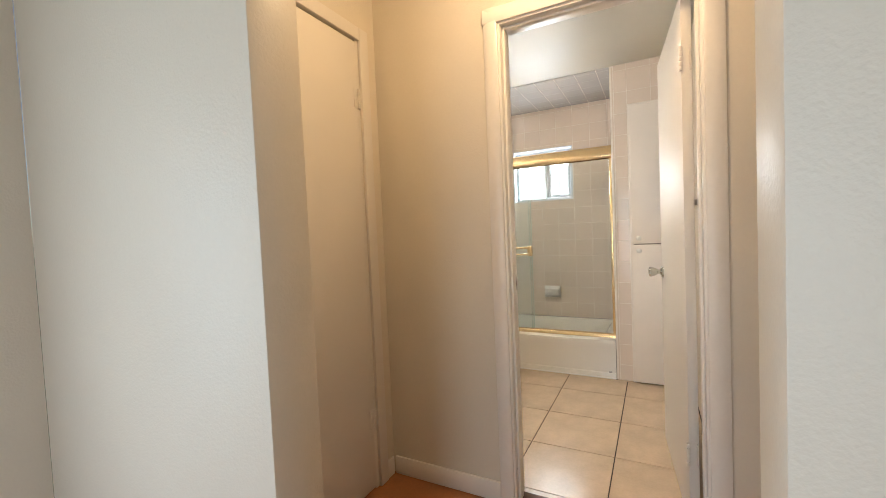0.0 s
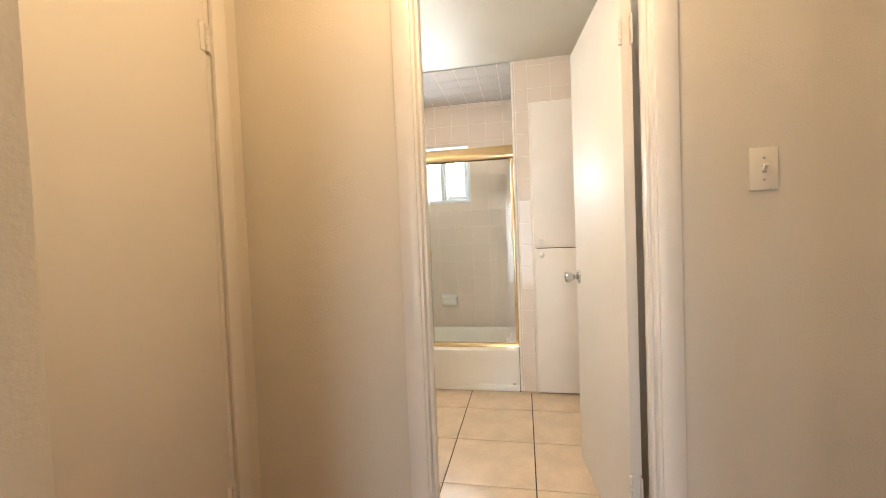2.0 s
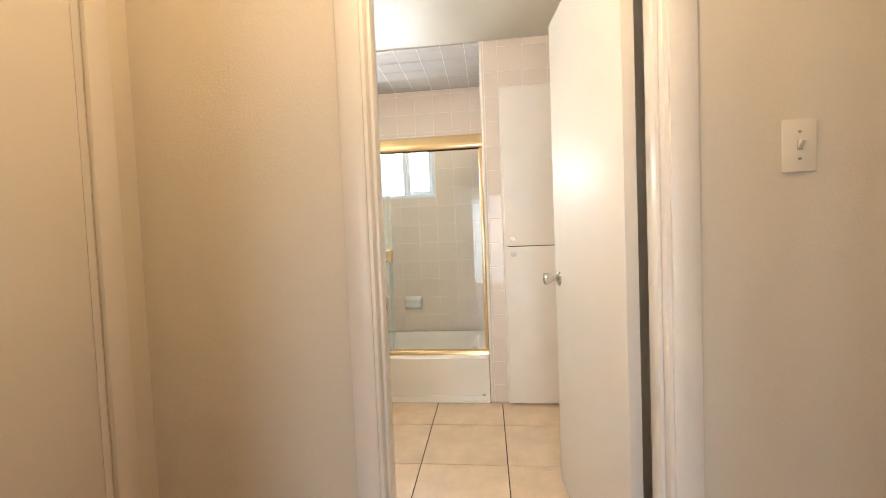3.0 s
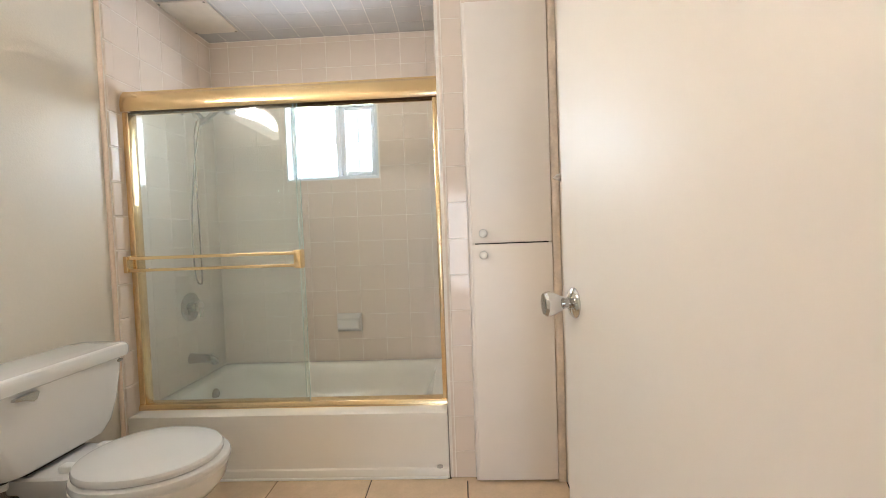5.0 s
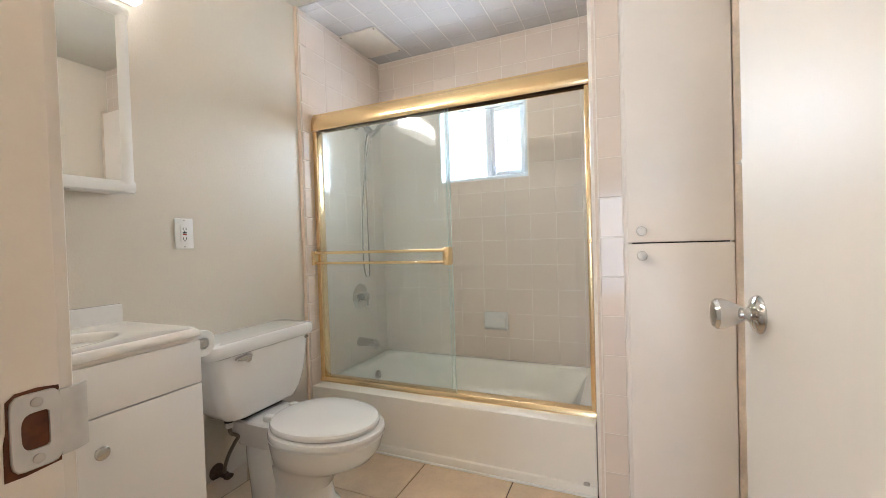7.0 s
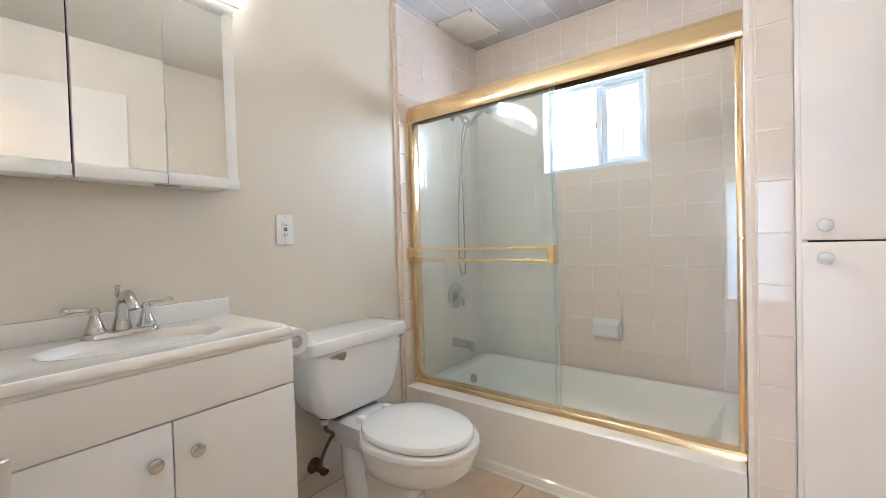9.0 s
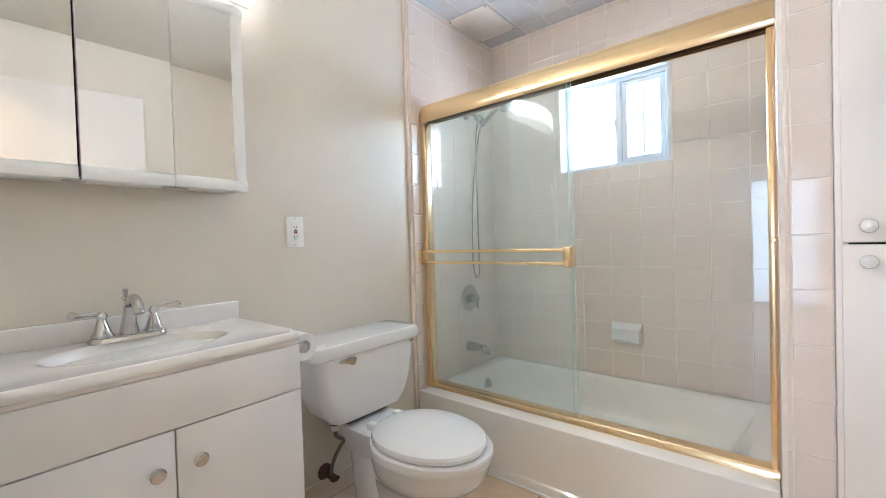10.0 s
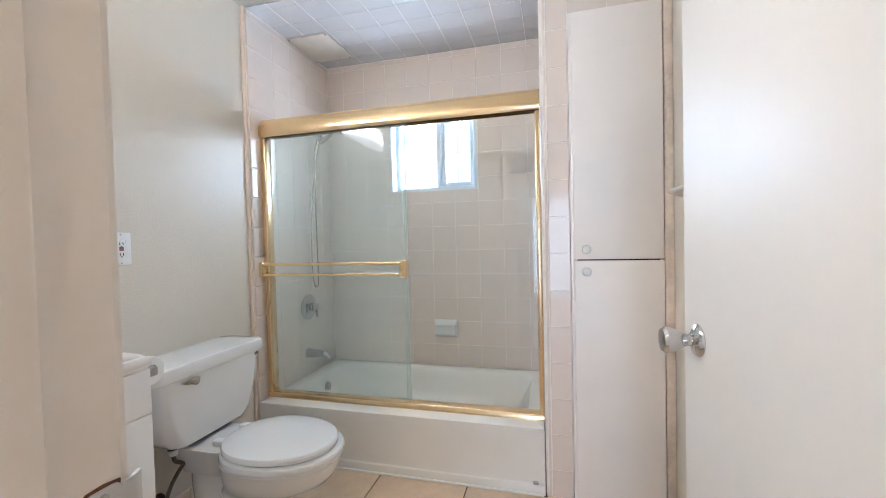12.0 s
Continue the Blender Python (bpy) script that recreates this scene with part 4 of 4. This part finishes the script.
def cells(lo, hi, anchor, pitch):
    k = math.floor((lo - anchor) / pitch)
    out = []
    while anchor + k * pitch < hi - 1e-6:
        a, c = max(lo, anchor + k * pitch), min(hi, anchor + (k + 1) * pitch)
        if c - a > 0.012:
            out.append((a, c))
        k += 1
    return out


def minus(cell, hole):
    """A cell less a hole: what is left of it, as rectangles."""
    x0, x1, z0, z1 = cell
    if hole is None or x1 <= hole[0] or x0 >= hole[1] or z1 <= hole[2] or z0 >= hole[3]:
        return [cell]
    left = []
    if z0 < hole[2]:
        left.append((x0, x1, z0, hole[2]))
    if z1 > hole[3]:
        left.append((x0, x1, hole[3], z1))
    a, c = max(z0, hole[2]), min(z1, hole[3])
    if x0 < hole[0]:
        left.append((x0, hole[0], a, c))
    if x1 > hole[1]:
        left.append((hole[1], x1, a, c))
    return [r for r in left if r[1] - r[0] > 0.008 and r[3] - r[2] > 0.008]


rnd = random.Random(4)


def tiled(parent, place, turn, u0, u1, ua, v0, v1, va, pitch, hole=None, name="tile", mat=None, joint=0.0032, d=0.0016):
    """Tiles over a wall; place(u, v) gives the spot on the wall, turn the heading of the face."""
    for x0, x1 in cells(u0, u1, ua, pitch):
        for z0, z1 in cells(v0, v1, va, pitch):
            for r in minus((x0, x1, z0, z1), hole):
                m = Matrix.Translation(place((r[0] + r[1]) / 2, (r[2] + r[3]) / 2)) @ pose(0, 0, 0, rnd.uniform(-0.07, 0.07), 0, turn + rnd.uniform(-0.07, 0.07))
                tile(name, r[1] - r[0] - joint, r[3] - r[2] - joint, d, 0.0012, mat or TILE, parent, m)


def by_name(name):
    return bpy.data.objects[name]


P, ZA = 0.159, 1.0745
tiled(by_name("wall_alcove_north"), lambda u, v: (u, 4.0615, v), 0, -1.58, -0.09, -0.663, 0.29, H - 0.01, ZA, P, (WX0 - 0.001, WX1 + 0.001, WZ0 - 0.001, WZ1 + 0.001))
tiled(by_name("wall_alcove_west"), lambda u, v: (-1.5815, u, v), 90, 3.30, 4.06, 3.30, 0.29, H - 0.01, ZA, P)
tiled(by_name("wall_alcove_east"), lambda u, v: (-0.0885, u, v), -90, 3.285, 4.06, 3.285, 0.29, H - 0.01, ZA, P)
tiled(by_name("wall_alcove_east"), lambda u, v: (u, 3.2515, v), 0, -0.062, 0.027, -0.062, 0.0, H, 0.12, P)
tiled(by_name("wall_alcove_east"), lambda u, v: (u, 3.2515, v), 0, 0.027, 0.418, 0.027, 2.088, H, 0.12, P)


def bullnose(parent, x, y, z0, z1, quarter):
    """A rounded edge piece of tile."""
    key = ("bullnose", quarter, round(z1 - z0, 3))
    if key not in MESHES:
        r, hh = 0.026, (z1 - z0) / 2 - 0.0013
        arc = [(0, 0)] + [(-r * math.cos(radians(a)) * quarter, -r * math.sin(radians(a))) for a in range(0, 91, 15)]
        bm = loft(bmesh.new(), [[(p[0], p[1], z) for p in arc] for z in (-hh, hh)])
        bmesh.ops.recalc_face_normals(bm, faces=bm.faces[:])
        me = bpy.data.meshes.new("edge_tile")
        bm.to_mesh(me)
        bm.free()
        me.materials.append(TILE)
        smooth(me, 35)
        MESHES[key] = me
    ob = new("edge_tile", MESHES[key])
    ob.parent = parent
    ob.matrix_local = Matrix.Translation((x, y, (z0 + z1) / 2))


for z0, z1 in cells(0.0, H - 0.009, 0.12, P):
    bullnose(by_name("wall_alcove_east"), -0.066, 3.2755, z0, z1, 1)
for z0, z1 in cells(0.0, H - 0.009, ZA, P):
    tile("edge_tile", 0.052, z1 - z0 - 0.0025, 0.0125, 0.005, TILE, by_name("wall_alcove_west"), Matrix.Translation((-1.588, 3.276, (z0 + z1) / 2)) @ pose(0, 0, 0, 0, 0, 90))

# tiles of the alcove ceiling, in one mesh
verts, faces = [], []
for x0, x1 in cells(-1.58, -0.09, -0.663, P):
    for y0, y1 in cells(3.252, 4.06, 3.30, P):
        j, e, k = 0.0015, 0.001, len(verts)
        for inset, z in ((j, H - 0.0005), (j, H - 0.0072), (j + e, H - 0.0082)):
            verts += [(x0 + inset, y0 + inset, z), (x1 - inset, y0 + inset, z), (x1 - inset, y1 - inset, z), (x0 + inset, y1 - inset, z)]
        faces.append((k + 11, k + 10, k + 9, k + 8))
        for s in (0, 4):
            faces += [(k + s + i, k + s + 4 + i, k + s + 4 + (i + 1) % 4, k + s + (i + 1) % 4) for i in range(4)]
me = bpy.data.meshes.new("ceiling_tiles")
me.from_pydata(verts, [], faces)
me.materials.append(SOFFIT)
tagged(new("ceiling_tiles", me), "glazed tiles on the alcove ceiling", "ceiling", kind="structure")
structure("ceiling_grout", slab(-1.587, -0.083, 3.255, 4.067, H - 0.0065, H - 0.0008), GROUT, "pale grout between the ceiling tiles", "ceiling")

# base tiles along the west wall and floor tiles
basew = structure("baseboard_bath", slab(-1.5995, -1.594, 2.345, 3.245, 0, 0.088), GROUT, "beige tile baseboard by the toilet", "baseboard")
for y0, y1 in cells(2.345, 3.243, 2.50, 0.32):
    tile("base_tile", y1 - y0 - 0.003, 0.090, 0.008, 0.003, BASE, basew, Matrix.Translation((-1.594, (y0 + y1) / 2, 0.046)) @ pose(0, 0, 0, 0, 0, 90))
for x0, x1 in cells(-1.592, 0.419, -0.880, 0.433):
    for y0, y1 in cells(1.634, 3.244, 2.925, 0.418):
        m = Matrix.Translation(((x0 + x1) / 2, (y0 + y1) / 2, -0.008)) @ pose(0, 0, 0, -90, 0, 0)
        tile("floor_tile", x1 - x0 - 0.0045, y1 - y0 - 0.0045, 0.008, 0.002, FTILE, bath_floor, m)
tile("floor_tile", 0.11, 0.03, 0.008, 0.002, FTILE, bath_floor, Matrix.Translation((-0.03, 3.2455, -0.0081)) @ pose(0, 0, 0, -90, 0, 0))
